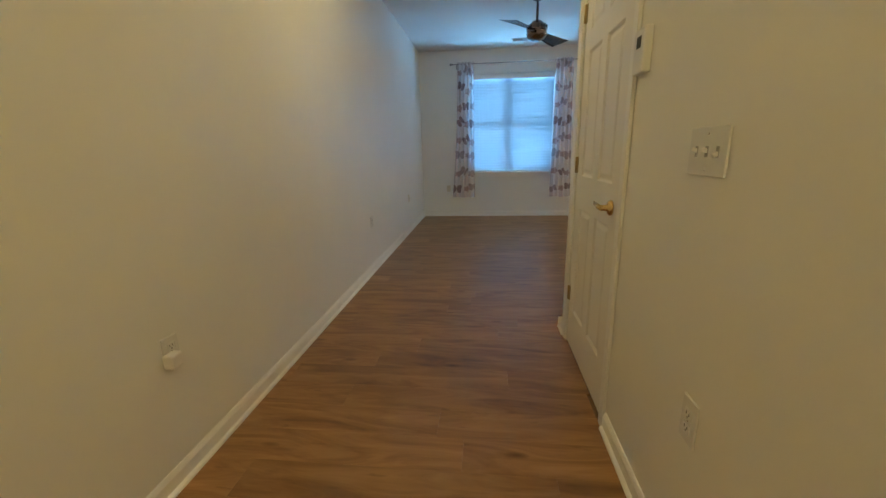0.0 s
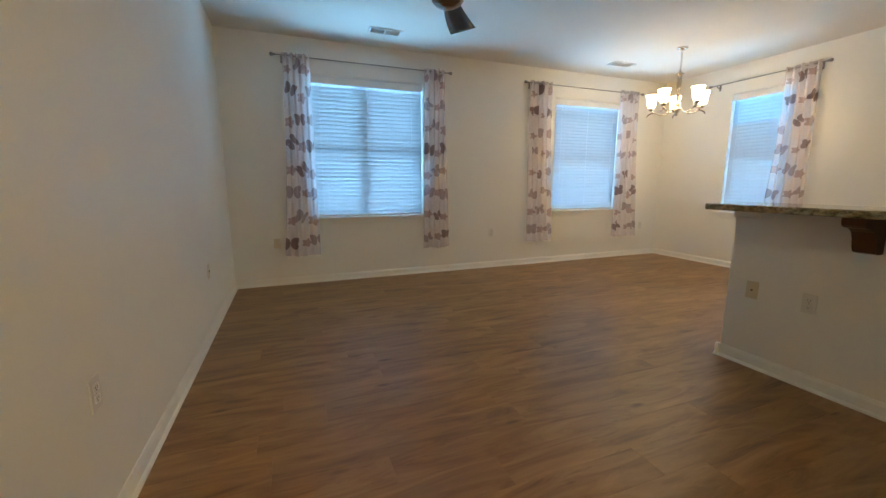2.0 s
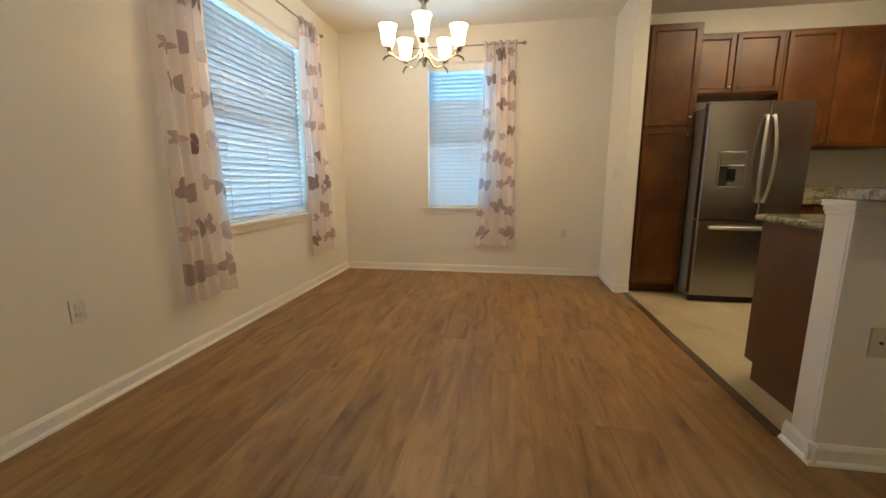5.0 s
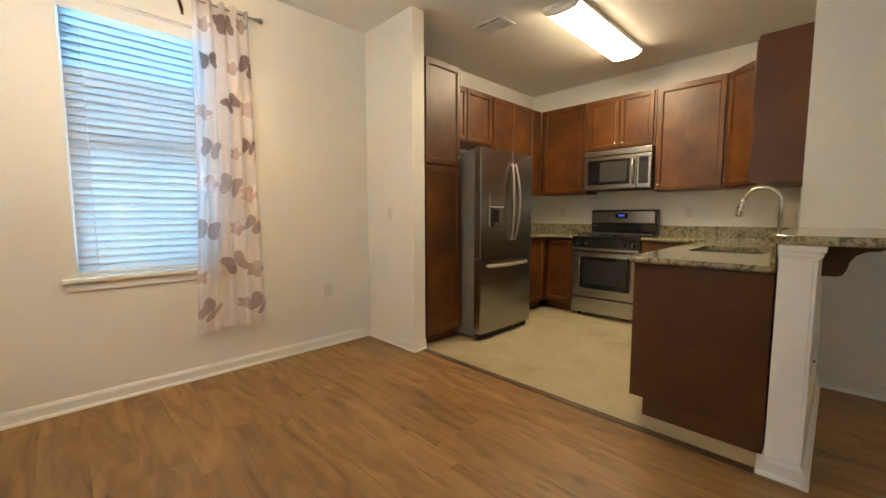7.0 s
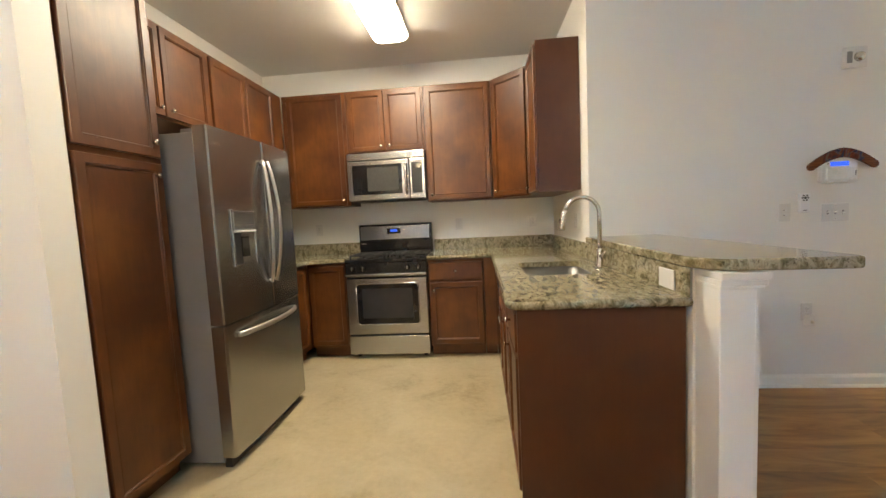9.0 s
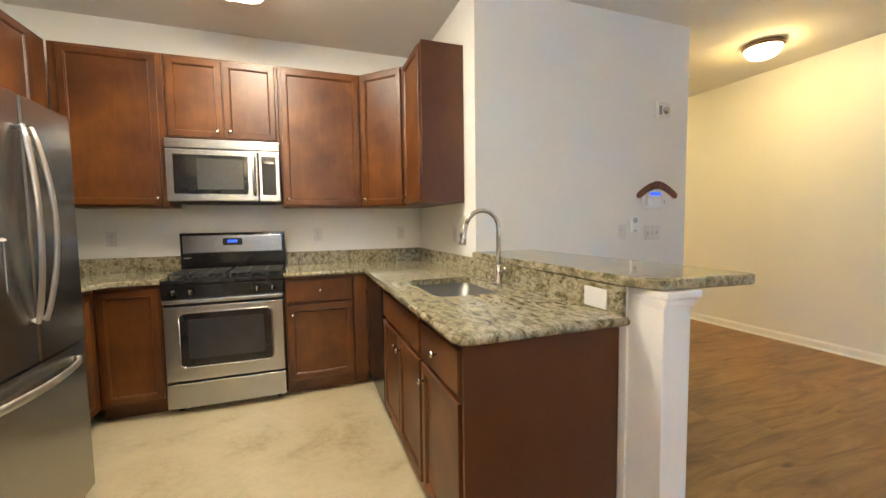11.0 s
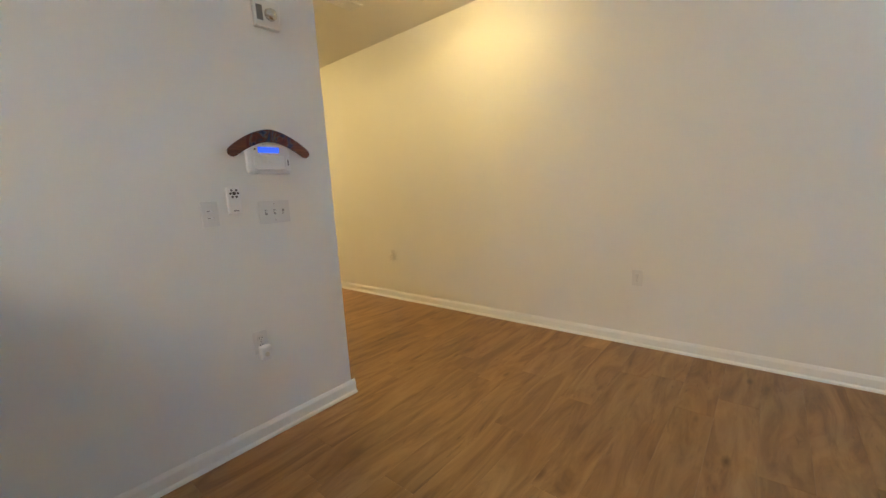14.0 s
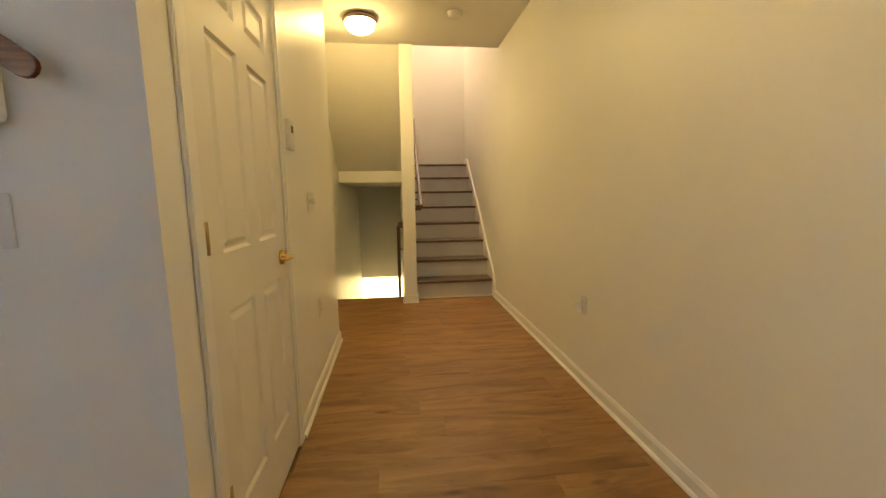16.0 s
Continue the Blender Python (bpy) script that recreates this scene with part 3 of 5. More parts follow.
blind(*W3, EX, "y", "closed white slatted blind in the narrow window")

WING = [(0.0, 0.25), (0.10, 0.62), (0.40, 0.86), (0.80, 0.92), (1.0, 0.78), (0.98, 0.42), (0.84, 0.10), (0.92, -0.18), (0.84, -0.52), (0.58, -0.72), (0.30, -0.62), (0.06, -0.25)]


def curtain(a0, a1, b0, b1, face, axis, seed, label):
    """Sheer panel from rod to hem; a0..a1 its top, b0..b1 its hem, along the wall."""
    rng = random.Random(seed)
    zt, zb, off = 2.645, 0.355, -0.075
    ph = rng.random() * 6

    def place(u, v, out=0.0):
        v1 = v * v
        a = (a0 + (a1 - a0) * u) * (1 - v1) + (b0 + (b1 - b0) * u) * v1
        d = off + (0.026 - 0.006 * v) * math.sin(u * 2 * math.pi * 4.5 + ph + 0.7 * math.sin(3 * v + ph)) + 0.012 * math.sin(5 * v + 7 * u) - out
        z = zt + (zb - zt) * v + 0.006 * math.sin(u * 40) * (1 - v) ** 8 + 0.008 * math.sin(9 * u + ph) * v ** 6
        return (a, face + d, z) if axis == "x" else (face + d, a, z)
    at = ((a0 + a1) / 2, face + off, zb) if axis == "x" else (face + off, (a0 + a1) / 2, zb)
    t = thing("curtain", at, label, "curtain", "sheer butterfly curtains")

    def sheet(u0, u1, v0, v1, nu, nv, out=0.0):
        bm = bmesh.new()
        g = [[bm.verts.new(place(u0 + (u1 - u0) * i / nu, v0 + (v1 - v0) * j / nv, out)) for i in range(nu + 1)] for j in range(nv + 1)]
        for j in range(nv):
            for i in range(nu):
                bm.faces.new((g[j][i], g[j][i + 1], g[j + 1][i + 1], g[j + 1][i])).smooth = True
        return bm
    part("fabric", sheet(0, 1, 0, 1, 72, 40), sheer_pink, t)
    part("hem", sheet(0, 1, 0.965, 1, 72, 3, 0.003), sheer_pink, t)
    # printed butterflies and pale blossoms, set on the folds
    wide, tall = (abs(b1 - b0) + abs(a1 - a0)) / 2, zt - zb

    def printed(bm, uc, vc, s, pts):
        """Adds one outline to the mesh, laid on the cloth in rings."""
        cx, cz = sum(q[0] for q in pts) / len(pts), sum(q[1] for q in pts) / len(pts)
        rings = []
        for f in (1.0, 0.66, 0.33):
            rings.append([bm.verts.new(place(min(max(uc + s * (cx + (p - cx) * f) / wide, 0), 1), min(max(vc - s * (cz + (q - cz) * f) / tall, 0), 1), 0.0045)) for p, q in pts])
        rings.append([bm.verts.new(place(min(max(uc + s * cx / wide, 0), 1), min(max(vc - s * cz / tall, 0), 1), 0.0045))] * len(pts))
        for ra, rb in zip(rings, rings[1:]):
            for i in range(len(pts)):
                j = (i + 1) % len(pts)
                bm.faces.new(list(dict.fromkeys((ra[i], ra[j], rb[j], rb[i])))).smooth = True

    rows = 8
    for r in range(rows):
        for uc in ((0.20, 0.93) if r % 2 else (0.55,)):
            uc, vc = uc + rng.uniform(-0.06, 0.06), (r + 0.45) / rows + rng.uniform(-0.012, 0.012)
            s = rng.choice([0.070, 0.082, 0.092])
            turn = rng.uniform(-0.8, 0.8)
            lean = rng.choice([0.95, 0.75, 0.45])
            bm = bmesh.new()
            for side in (-1, 1):
                pts = []
                for i, (wx, wz) in enumerate(WING):
                    nx, nz = WING[(i + 1) % len(WING)]
                    for f in (0, 0.5):
                        px, pz = (wx + (nx - wx) * f) * side * (lean if side > 0 else 0.9), wz + (nz - wz) * f
                        pts.append((px * math.cos(turn) - pz * math.sin(turn), px * math.sin(turn) + pz * math.cos(turn)))
                printed(bm, uc, vc, s, pts)
            part("butterfly_print", bm, rng.choice([print_brown, print_grey]), t)
        for uc in ((0.62,) if r % 2 else (0.14, 0.88)):
            uc, vc = uc + rng.uniform(-0.06, 0.06), (r + 0.5) / rows + rng.uniform(-0.02, 0.02)
            bm = bmesh.new()
            n = 20
            printed(bm, uc, vc, rng.uniform(0.05, 0.075), [((0.8 + 0.2 * math.cos(5 * q)) * math.cos(q), (0.8 + 0.2 * math.cos(5 * q)) * math.sin(q)) for q in (2 * math.pi * i / n for i in range(n))])
            part("blossom_print", bm, print_pink, t)
    for k in range(5):
        u = (k + 0.5) / 5
        p = Vector(place(u, 0.012))
        ring = []
        n = 14
        for i in range(n + 1):
            an = 2 * math.pi * i / n
            o = Vector((0, 0.024 * math.cos(an), 0)) if axis == "x" else Vector((0.024 * math.cos(an), 0, 0))
            ring.append(Vector((p.x, face + off, p.z)) + o + Vector((0, 0, 0.024 * math.sin(an))) if axis == "x" else Vector((face + off, p.y, p.z)) + o + Vector((0, 0, 0.024 * math.sin(an))))
        part("grommet", tubed(ring, 0.004, 6), rod_grey, t)


def curtain_rod(a0, a1, face, axis, label):
    off, z = -0.075, 2.615
    P = (lambda a, d, zz: (a, face + d, zz)) if axis == "x" else (lambda a, d, zz: (face + d, a, zz))
    t = thing("curtain_rod", P((a0 + a1) / 2, off, z), label, "curtain rod", "curtain rods")
    part("rod", tubed([P(a0, off, z), P(a1, off, z)], 0.0065, 10), rod_grey, t)
    for a, s in ((a0, -1), (a1, 1)):
        part("finial", tubed([P(a - s * 0.01, off, z), P(a, off, z), P(a + s * 0.012, off, z), P(a + s * 0.03, off, z), P(a + s * 0.045, off, z), P(a + s * 0.052, off, z)], [0.008, 0.013, 0.011, 0.021, 0.017, 0.004], 12), rod_grey, t)
        b = a - s * 0.07
        part("bracket", tubed([P(b, -0.001, z - 0.03), P(b, -0.05, z - 0.03), P(b, off, z - 0.012)], 0.006, 8), rod_grey, t)
        part("bracket_plate", boxed(*( (b - 0.014, b + 0.014, face - 0.008, face - 0.001) if axis == "x" else (face - 0.008, face - 0.001, b - 0.014, b + 0.014)), z - 0.07, z + 0.01, 0.002), rod_grey, t)


curtain_rod(-0.36, 1.70, NY, "x", "grey metal curtain rod over the wide window")
curtain_rod(2.90, 5.02, NY, "x", "grey metal curtain rod over the dining window")
curtain_rod(5.22, 6.55, EX, "y", "grey metal curtain rod over the narrow window")
curtain(-0.285, 0.0, -0.39, 0.02, NY, "x", 1, "sheer pink curtain with brown butterfly prints, gathered beside window")
curtain(1.365, 1.66, 1.34, 1.715, NY, "x", 2, "sheer pink curtain with brown butterfly prints, gathered beside window")
curtain(2.96, 3.31, 2.96, 3.405, NY, "x", 3, "sheer pink curtain with brown butterfly prints, gathered beside window")
curtain(4.62, 4.97, 4.60, 5.10, NY, "x", 4, "sheer pink curtain with brown butterfly prints, gathered beside window")
curtain(5.63, 5.27, 5.71, 5.23, EX, "y", 5, "sheer pink curtain with butterfly prints, only panel of narrow window")

# ---- closet door ----
def panel_door():
    y0, y1, top = DOOR[0] + 0.004, DOOR[1] - 0.004, DOOR[2] - 0.005
    t = thing("door_1", (HX, (y0 + y1) / 2, 0), "closed white six-panel closet door with brass lever", "door", kind="structure")
    bm = bmesh.new()
    w = y1 - y0
    xs = [0, 0.11, w / 2 - 0.045, w / 2 + 0.045, w - 0.11, w]
    zs = [0.012, 0.25, 0.885, 1.065, 1.70, 1.80, 1.945, top]
    grid = [[bm.verts.new((HX - 0.002, y1 - x, z)) for x in xs] for z in zs]
    panels = []
    for j in range(len(zs) - 1):
        for i in range(len(xs) - 1):
            f = bm.faces.new((grid[j][i], grid[j][i + 1], grid[j + 1][i + 1], grid[j + 1][i]))
            if i in (1, 3) and j in (1, 3, 5):
                panels.append(f)
    bmesh.ops.recalc_face_normals(bm, faces=bm.faces[:])
    if bm.faces[0].normal.x > 0:
        bmesh.ops.reverse_faces(bm, faces=bm.faces[:])
    for f in panels:
        bmesh.ops.inset_region(bm, faces=[f], thickness=0.014, depth=-0.010)
        bmesh.ops.inset_region(bm, faces=[f], thickness=0.012, depth=0.0)
        bmesh.ops.inset_region(bm, faces=[f], thickness=0.026, depth=0.008)
    edge = [e for e in bm.edges if e.is_boundary]
    r = bmesh.ops.extrude_edge_only(bm, edges=edge)
    bmesh.ops.translate(bm, vec=(0.035, 0, 0), verts=[v for v in r["geom"] if isinstance(v, bmesh.types.BMVert)])
    part("leaf", bm, door_paint, t)
    for z in (0.335, 1.12, 1.90):
        part("hinge", tubed([(HX - 0.008, y1 + 0.002, z - 0.045), (HX - 0.008, y1 + 0.002, z + 0.045)], 0.008, 10), aged_brass, t, "brass hinge")
        part("hinge_leaf", boxed(HX - 0.006, HX - 0.003, y1 - 0.021, y1 - 0.001, z - 0.044, z + 0.044), aged_brass, t, "brass hinge plate")
    hy, hz = y0 + 0.085, 0.968
    turn = Matrix.Rotation(radians(-90), 4, "Y")
    handle = part("door_handle", lathe([(0, 0), (0.033, 0), (0.033, 0.006), (0.026, 0.014), (0.014, 0.018), (0.012, 0.045), (0, 0.047)], (HX - 0.003, hy, hz), 24, turn), brass, t, "brass lever handle")
    part("lever", tubed([(HX - 0.046, hy - 0.008, hz), (HX - 0.05, hy + 0.02, hz + 0.003), (HX - 0.05, hy + 0.06, hz + 0.008), (HX - 0.047, hy + 0.09, hz + 0.004), (HX - 0.044, hy + 0.115, hz + 0.012)], [0.012, 0.011, 0.008, 0.007, 0.004], 10), brass, handle)
    part("strike_plate", boxed(HX - 0.0045, HX - 0.003, y0 - 0.003, y0 + 0.008, hz - 0.03, hz + 0.03), brass, t)


panel_door()
frame_1 = thing("door_frame", (HX, 2.06, 0), "white moulded casing round the closet door", "door frame", kind="structure")
for a, b in ((DOOR[1] + 0.004, DOOR[1] + 0.066), (DOOR[0] - 0.066, DOOR[0] - 0.004)):
    bm = boxed(HX - 0.011, HX - 0.001, a, b, 0, DOOR[2] + 0.004, 0.003)
    box(bm, HX - 0.016, HX - 0.011, a + 0.018 if a > 2 else a + 0.002, b - 0.002 if a > 2 else b - 0.018, 0, DOOR[2] + 0.05, 0.002)
    part("casing", bm, trim_paint, frame_1)
bm = boxed(HX - 0.011, HX - 0.001, DOOR[0] - 0.066, DOOR[1] + 0.066, DOOR[2] + 0.004, DOOR[2] + 0.07, 0.003)
part("head_casing", bm, trim_paint, frame_1)
# dark block fills the opening behind the leaf, standing in for shade in its gaps
part("jamb_lining", boxed(HX + 0.04, HX + 0.118, DOOR[0], DOOR[1], 0, DOOR[2]), slot_dark, frame_1)


# ---- kitchen cupboards ----
def raised_front(w, h, t=0.019, stile=0.055, raised=True):
    """A cupboard door or drawer front: frame, recess and raised field; its front looks along -y."""
    bm = bmesh.new()
    box(bm, 0, w, -t, 0, 0, h)
    f = min(bm.faces, key=lambda q: q.calc_center_median().y)
    outer = list(f.edges)
    bmesh.ops.inset_region(bm, faces=[f], thickness=0.004, depth=0.0)
    for e in outer:
        for v in e.verts:
            v.co.y = -t + 0.004
    if raised:
        bmesh.ops.inset_region(bm, faces=[f], thickness=stile - 0.004, depth=0.0)
        bmesh.ops.inset_region(bm, faces=[f], thickness=0.002, depth=-0.005)
        bmesh.ops.inset_region(bm, faces=[f], thickness=0.007, depth=0.0015)
        bmesh.ops.inset_region(bm, faces=[f], thickness=0.008, depth=-0.008)
    return bm


def knob_bm():
    return lathe([(0, 0), (0.006, 0), (0.005, 0.012), (0.013, 0.018), (0.014, 0.024), (0.008, 0.029), (0, 0.030)], (0, 0, 0), 14, Matrix.Rotation(radians(90), 4, "X"))


def cupboard(name, x, y, z, turn, w, h, d, fronts, label, toe=0.0, group="", body=None, low=None):
    """fronts: (x0, x1, z0, z1, knob x, knob z, raised) in the front's own plane. Origin: lower left corner of the front."""
    m = faced(x, y, z, turn)
    t = thing(name, m @ Vector((w / 2, d / 2, 0)), label, "cabinet", group)
    if body is None:
        bm = boxed(0, w, 0, d, toe, low or h, 0.002, m)
        if low:
            for b in ((0, w, 0, 0.02), (0, 0.02, 0.02, d), (w - 0.02, w, 0.02, d)):
                box(bm, *b, low, h, 0, m)
        if toe:
            box(bm, 0.002, w - 0.002, 0.07, d, 0, toe, 0, m)
    else:
        bm = body
    part("body", bm, cherry, t)
    for x0, x1, z0, z1, kx, kz, raised in fronts:
        bm = raised_front(x1 - x0, z1 - z0, raised=raised)
        bmesh.ops.transform(bm, matrix=m @ Matrix.Translation((x0, -0.001, z0)), verts=bm.verts[:])
        dr = part("door" if raised else "drawer_front", bm, cherry, t)
        if kx is not None:
            bm = knob_bm()
            bmesh.ops.transform(bm, matrix=m @ Matrix.Translation((kx, -0.019, kz)), verts=bm.verts[:])
            part("knob", bm, nickel, dr, "brushed nickel knob")
    return t


U0, U1 = 1.432, 2.52
UH = U1 - U0
G = "cherry wall cupboards"
UY, UXE, UXW = 1.72, 5.32, 2.98       # fronts of the wall cupboards: south row, east row, west row
# south row; x runs towards the west
cupboard("wall_cabinet", 5.31, UY, U0, NORTH, 0.635, UH, 0.318, [(0.05, 0.60, 0.015, UH - 0.02, 0.575, 0.06, True)], "cherry wall cupboard with one wide raised-panel door", group=G)
cupboard("wall_cabinet", 4.672, UY, 1.925, NORTH, 0.755, U1 - 1.925, 0.318, [(0.02, 0.372, 0.015, 0.575, 0.335, 0.06, True), (0.383, 0.735, 0.015, 0.575, 0.42, 0.06, True)], "short cherry cupboard with two doors over microwave", group=G)
cupboard("wall_cabinet", 3.914, UY, U0, NORTH, 0.63, UH, 0.318, [(0.02, 0.61, 0.015, UH - 0.02, 0.05, 0.06, True)], "cherry wall cupboard with one wide raised-panel door", group=G)
# diagonal corner
out = [(KX + 0.002, SY + 0.002), (3.282, SY + 0.002), (3.282, UY), (UXW, 2.022), (KX + 0.002, 2.022)]
bm = bmesh.new()
f = bm.faces.new([bm.verts.new((px, py, U0)) for px, py in out])
r = bmesh.ops.extrude_face_region(bm, geom=[f])
bmesh.ops.translate(bm, vec=(0, 0, UH), verts=[v for v in r["geom"] if isinstance(v, bmesh.types.BMVert)])
bmesh.ops.recalc_face_normals(bm, faces=bm.faces[:])
dl = math.hypot(3.282 - UXW, 2.022 - UY)
cupboard("wall_cabinet", 3.282, UY, U0, 135, dl, UH, 0.25, [(0.025, dl - 0.025, 0.015, UH - 0.02, 0.06, 0.06, True)], "diagonal cherry corner cupboard with one door", group=G, body=bm)
cupboard("wall_cabinet", UXW, 2.024, U0, EAST, 0.46, UH, 0.308, [(0.015, 0.445, 0.015, UH - 0.02, 0.055, 0.06, True)], "cherry wall cupboard at the end beside the bar", group=G)
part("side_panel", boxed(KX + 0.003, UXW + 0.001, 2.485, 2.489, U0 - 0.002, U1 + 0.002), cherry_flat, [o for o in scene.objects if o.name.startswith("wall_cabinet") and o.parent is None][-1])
# east row; x runs towards the south for someone who faces east
cupboard("wall_cabinet", UXE, 3.63, 1.95, WEST, 0.855, U1 - 1.95, 0.338, [(0.02, 0.42, 0.015, 0.55, 0.385, 0.06, True), (0.432, 0.835, 0.015, 0.55, 0.47, 0.06, True)], "short cherry cupboard with two doors over refrigerator", group=G)
cupboard("wall_cabinet", UXE, 2.773, U0, WEST, 1.051, UH, 0.338, [(0.02, 0.44, 0.015, UH - 0.02, 0.40, 0.06, True), (0.452, 0.87, 0.015, UH - 0.02, 0.49, 0.06, True)], "cherry wall cupboard with two doors beside refrigerator", group=G)
# pantry
cupboard("pantry_cabinet", 5.0, 4.095, 0, WEST, 0.46, 2.52, 0.655, [(0.018, 0.442, 0.11, 1.60, 0.40, 1.54, True), (0.018, 0.442, 1.63, 2.50, 0.40, 1.70, True)], "tall cherry pantry cupboard with two doors", toe=0.1)

# base units, fronts at 0.02 behind the counter's edge
BZ, FY = 0.897, 1.995
cupboard("base_cabinet", 3.912, FY, 0, NORTH, 0.50, BZ, 0.59, [(0.015, 0.485, 0.715, 0.872, 0.25, 0.793, False), (0.015, 0.485, 0.125, 0.69, 0.05, 0.62, True)], "cherry base cupboard with drawer and door", toe=0.1)
cupboard("base_cabinet", 3.410, FY, 0, NORTH, 0.105, BZ, 0.59, [], "narrow cherry filler beside the dishwasher", toe=0.1)
cupboard("base_cabinet", 5.05, FY, 0, NORTH, 0.374, BZ, 0.59, [(0.02, 0.36, 0.125, 0.872, None, 0, True)], "cherry corner base cupboard beside the range", toe=0.1)
cupboard("base_cabinet", 5.05, 2.80, 0, WEST, 0.803, BZ, 0.605, [(0.30, 0.74, 0.125, 0.872, 0.34, 0.78, True)], "cherry base cupboard between refrigerator and corner", toe=0.1)
PXF = 3.29
cupboard("sink_cabinet", PXF, 2.645, 0, EAST, 0.83, BZ, 0.60, [(0.015, 0.41, 0.125, 0.69, 0.375, 0.62, True), (0.42, 0.815, 0.125, 0.69, 0.455, 0.62, True), (0.015, 0.815, 0.715, 0.872, None, 0, False)], "cherry sink cupboard with two doors", toe=0.1, low=0.68)
cupboard("base_cabinet", PXF, 3.477, 0, EAST, 0.455, BZ, 0.60, [(0.015, 0.44, 0.715, 0.872, 0.225, 0.793, False), (0.015, 0.44, 0.125, 0.69, 0.05, 0.62, True)], "cherry base cupboard with drawer and door", toe=0.1)
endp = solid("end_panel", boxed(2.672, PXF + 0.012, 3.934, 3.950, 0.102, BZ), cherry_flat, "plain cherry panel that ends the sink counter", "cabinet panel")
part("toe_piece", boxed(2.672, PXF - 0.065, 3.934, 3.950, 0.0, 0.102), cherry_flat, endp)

# dishwasher
dw = thing("dishwasher", (3.0, 2.32, 0), "black built-in dishwasher under the granite counter", "dishwasher")
part("tub", boxed(2.70, 3.275, 2.035, 2.642, 0.02, 0.885), black_iron, dw)
part("door", boxed(3.276, 3.31, 2.04, 2.638, 0.11, 0.74, 0.006), black_gloss, dw)
part("control_panel", boxed(3.276, 3.318, 2.04, 2.638, 0.745, 0.885, 0.006), black_gloss, dw)
part("kick_plate", boxed(3.22, 3.23, 2.04, 2.638, 0.0, 0.1), black_iron, dw)

# ---- worktops ----
def slab(outline, z0, z1, bevel=0.008):
    bm = bmesh.new()
    f = bm.faces.new([bm.verts.new((x, y, z0)) for x, y in outline])
    r = bmesh.ops.extrude_face_region(bm, geom=[f])
    bmesh.ops.translate(bm, vec=(0, 0, z1 - z0), verts=[v for v in r["geom"] if isinstance(v, bmesh.types.BMVert)])
    bmesh.ops.recalc_face_normals(bm, faces=bm.faces[:])
    if bevel:
        es = [e for e in bm.edges if abs(e.verts[0].co.z - e.verts[1].co.z) < 1e-6]
        bmesh.ops.bevel(bm, geom=es, offset=bevel, segments=3, affect="EDGES", profile=0.5)
    return bm


def arc(cx, cy, r, a0, a1, n=6):
    return [(cx + r * math.cos(radians(a0 + (a1 - a0) * k / n)), cy + r * math.sin(radians(a0 + (a1 - a0) * k / n))) for k in range(n + 1)]


CT0, CT1 = 0.904, 0.938
SKX, SKY = (2.785, 3.185), (2.77, 3.36)      # sink cut-out
CE, CN = 3.33, 3.985
counter = thing("countertop", (3.0, 2.7, CT0), "speckled green-brown granite worktop with sink cut-out", "countertop")


def sink_loop(grow=0.0, n=5):
    x0, x1, y0, y1, r = SKX[0] - grow, SKX[1] + grow, SKY[0] - grow, SKY[1] + grow, 0.07
    return arc(x1 - r, y1 - r, r, 0, 90, n) + arc(x0 + r, y1 - r, r, 90, 180, n) + arc(x0 + r, y0 + r, r, 180, 270, n) + arc(x1 - r, y0 + r, r, 270, 360, n)


# the slab round the sink: ring between cut-out and a rectangle, then plain pieces
bm = bmesh.new()
inner = sink_loop()
bx0, bx1, by0, by1 = 2.672, CE, 2.70, 3.43
ring_out = []
for px, py in inner:
    cx, cy = sum(SKX) / 2, sum(SKY) / 2
    dx, dy = px - cx, py - cy
    s = min((bx1 - cx) / dx if dx > 1e-6 else ((bx0 - cx) / dx if dx < -1e-6 else 9e9), (by1 - cy) / dy if dy > 1e-6 else ((by0 - cy) / dy if dy < -1e-6 else 9e9))
    ring_out.append((cx + dx * s, cy + dy * s))
for corner in ((bx1, by1), (bx0, by1), (bx0, by0), (bx1, by0)):
    k = min(range(len(ring_out)), key=lambda i: (ring_out[i][0] - corner[0]) ** 2 + (ring_out[i][1] - corner[1]) ** 2)
    ring_out[k] = corner
for z, flip in ((CT1, False), (CT0, True)):
    vi, vo = [bm.verts.new((*p, z)) for p in inner], [bm.verts.new((*p, z)) for p in ring_out]
    for k in range(len(inner)):
        j = (k + 1) % len(inner)
        q = (vi[k], vo[k], vo[j], vi[j])
        bm.faces.new(q[::-1] if flip else q)
    if not flip:
        top_i, top_o = vi, vo
    else:
        for k in range(len(inner)):
            j = (k + 1) % len(inner)
            bm.faces.new((top_i[k], top_i[j], vi[j], vi[k]))
            bm.faces.new((top_o[j], top_o[k], vo[k], vo[j]))
part("sink_slab", bm, granite, counter)
part("north_slab", slab([(2.672, 3.43), (CE, 3.43)] + arc(CE - 0.05, CN - 0.05, 0.05, 0, 90) + [(2.672, CN)], CT0, CT1, 0), granite, counter)
part("corner_slab", slab([(2.672, SY + 0.002), (3.910, SY + 0.002), (3.910, 2.025), (CE + 0.02, 2.025), (CE, 2.045), (CE, 2.70), (2.672, 2.70)], CT0, CT1, 0), granite, counter)
bm = tubed([(CE, 2.05, CT1 - 0.017), (CE, CN - 0.05, CT1 - 0.017)] + [(x, y, CT1 - 0.017) for x, y in arc(CE - 0.05, CN - 0.05, 0.05, 10, 90)] + [(2.672, CN, CT1 - 0.017)], 0.0165, 12)
part("rounded_edge", bm, granite, counter)
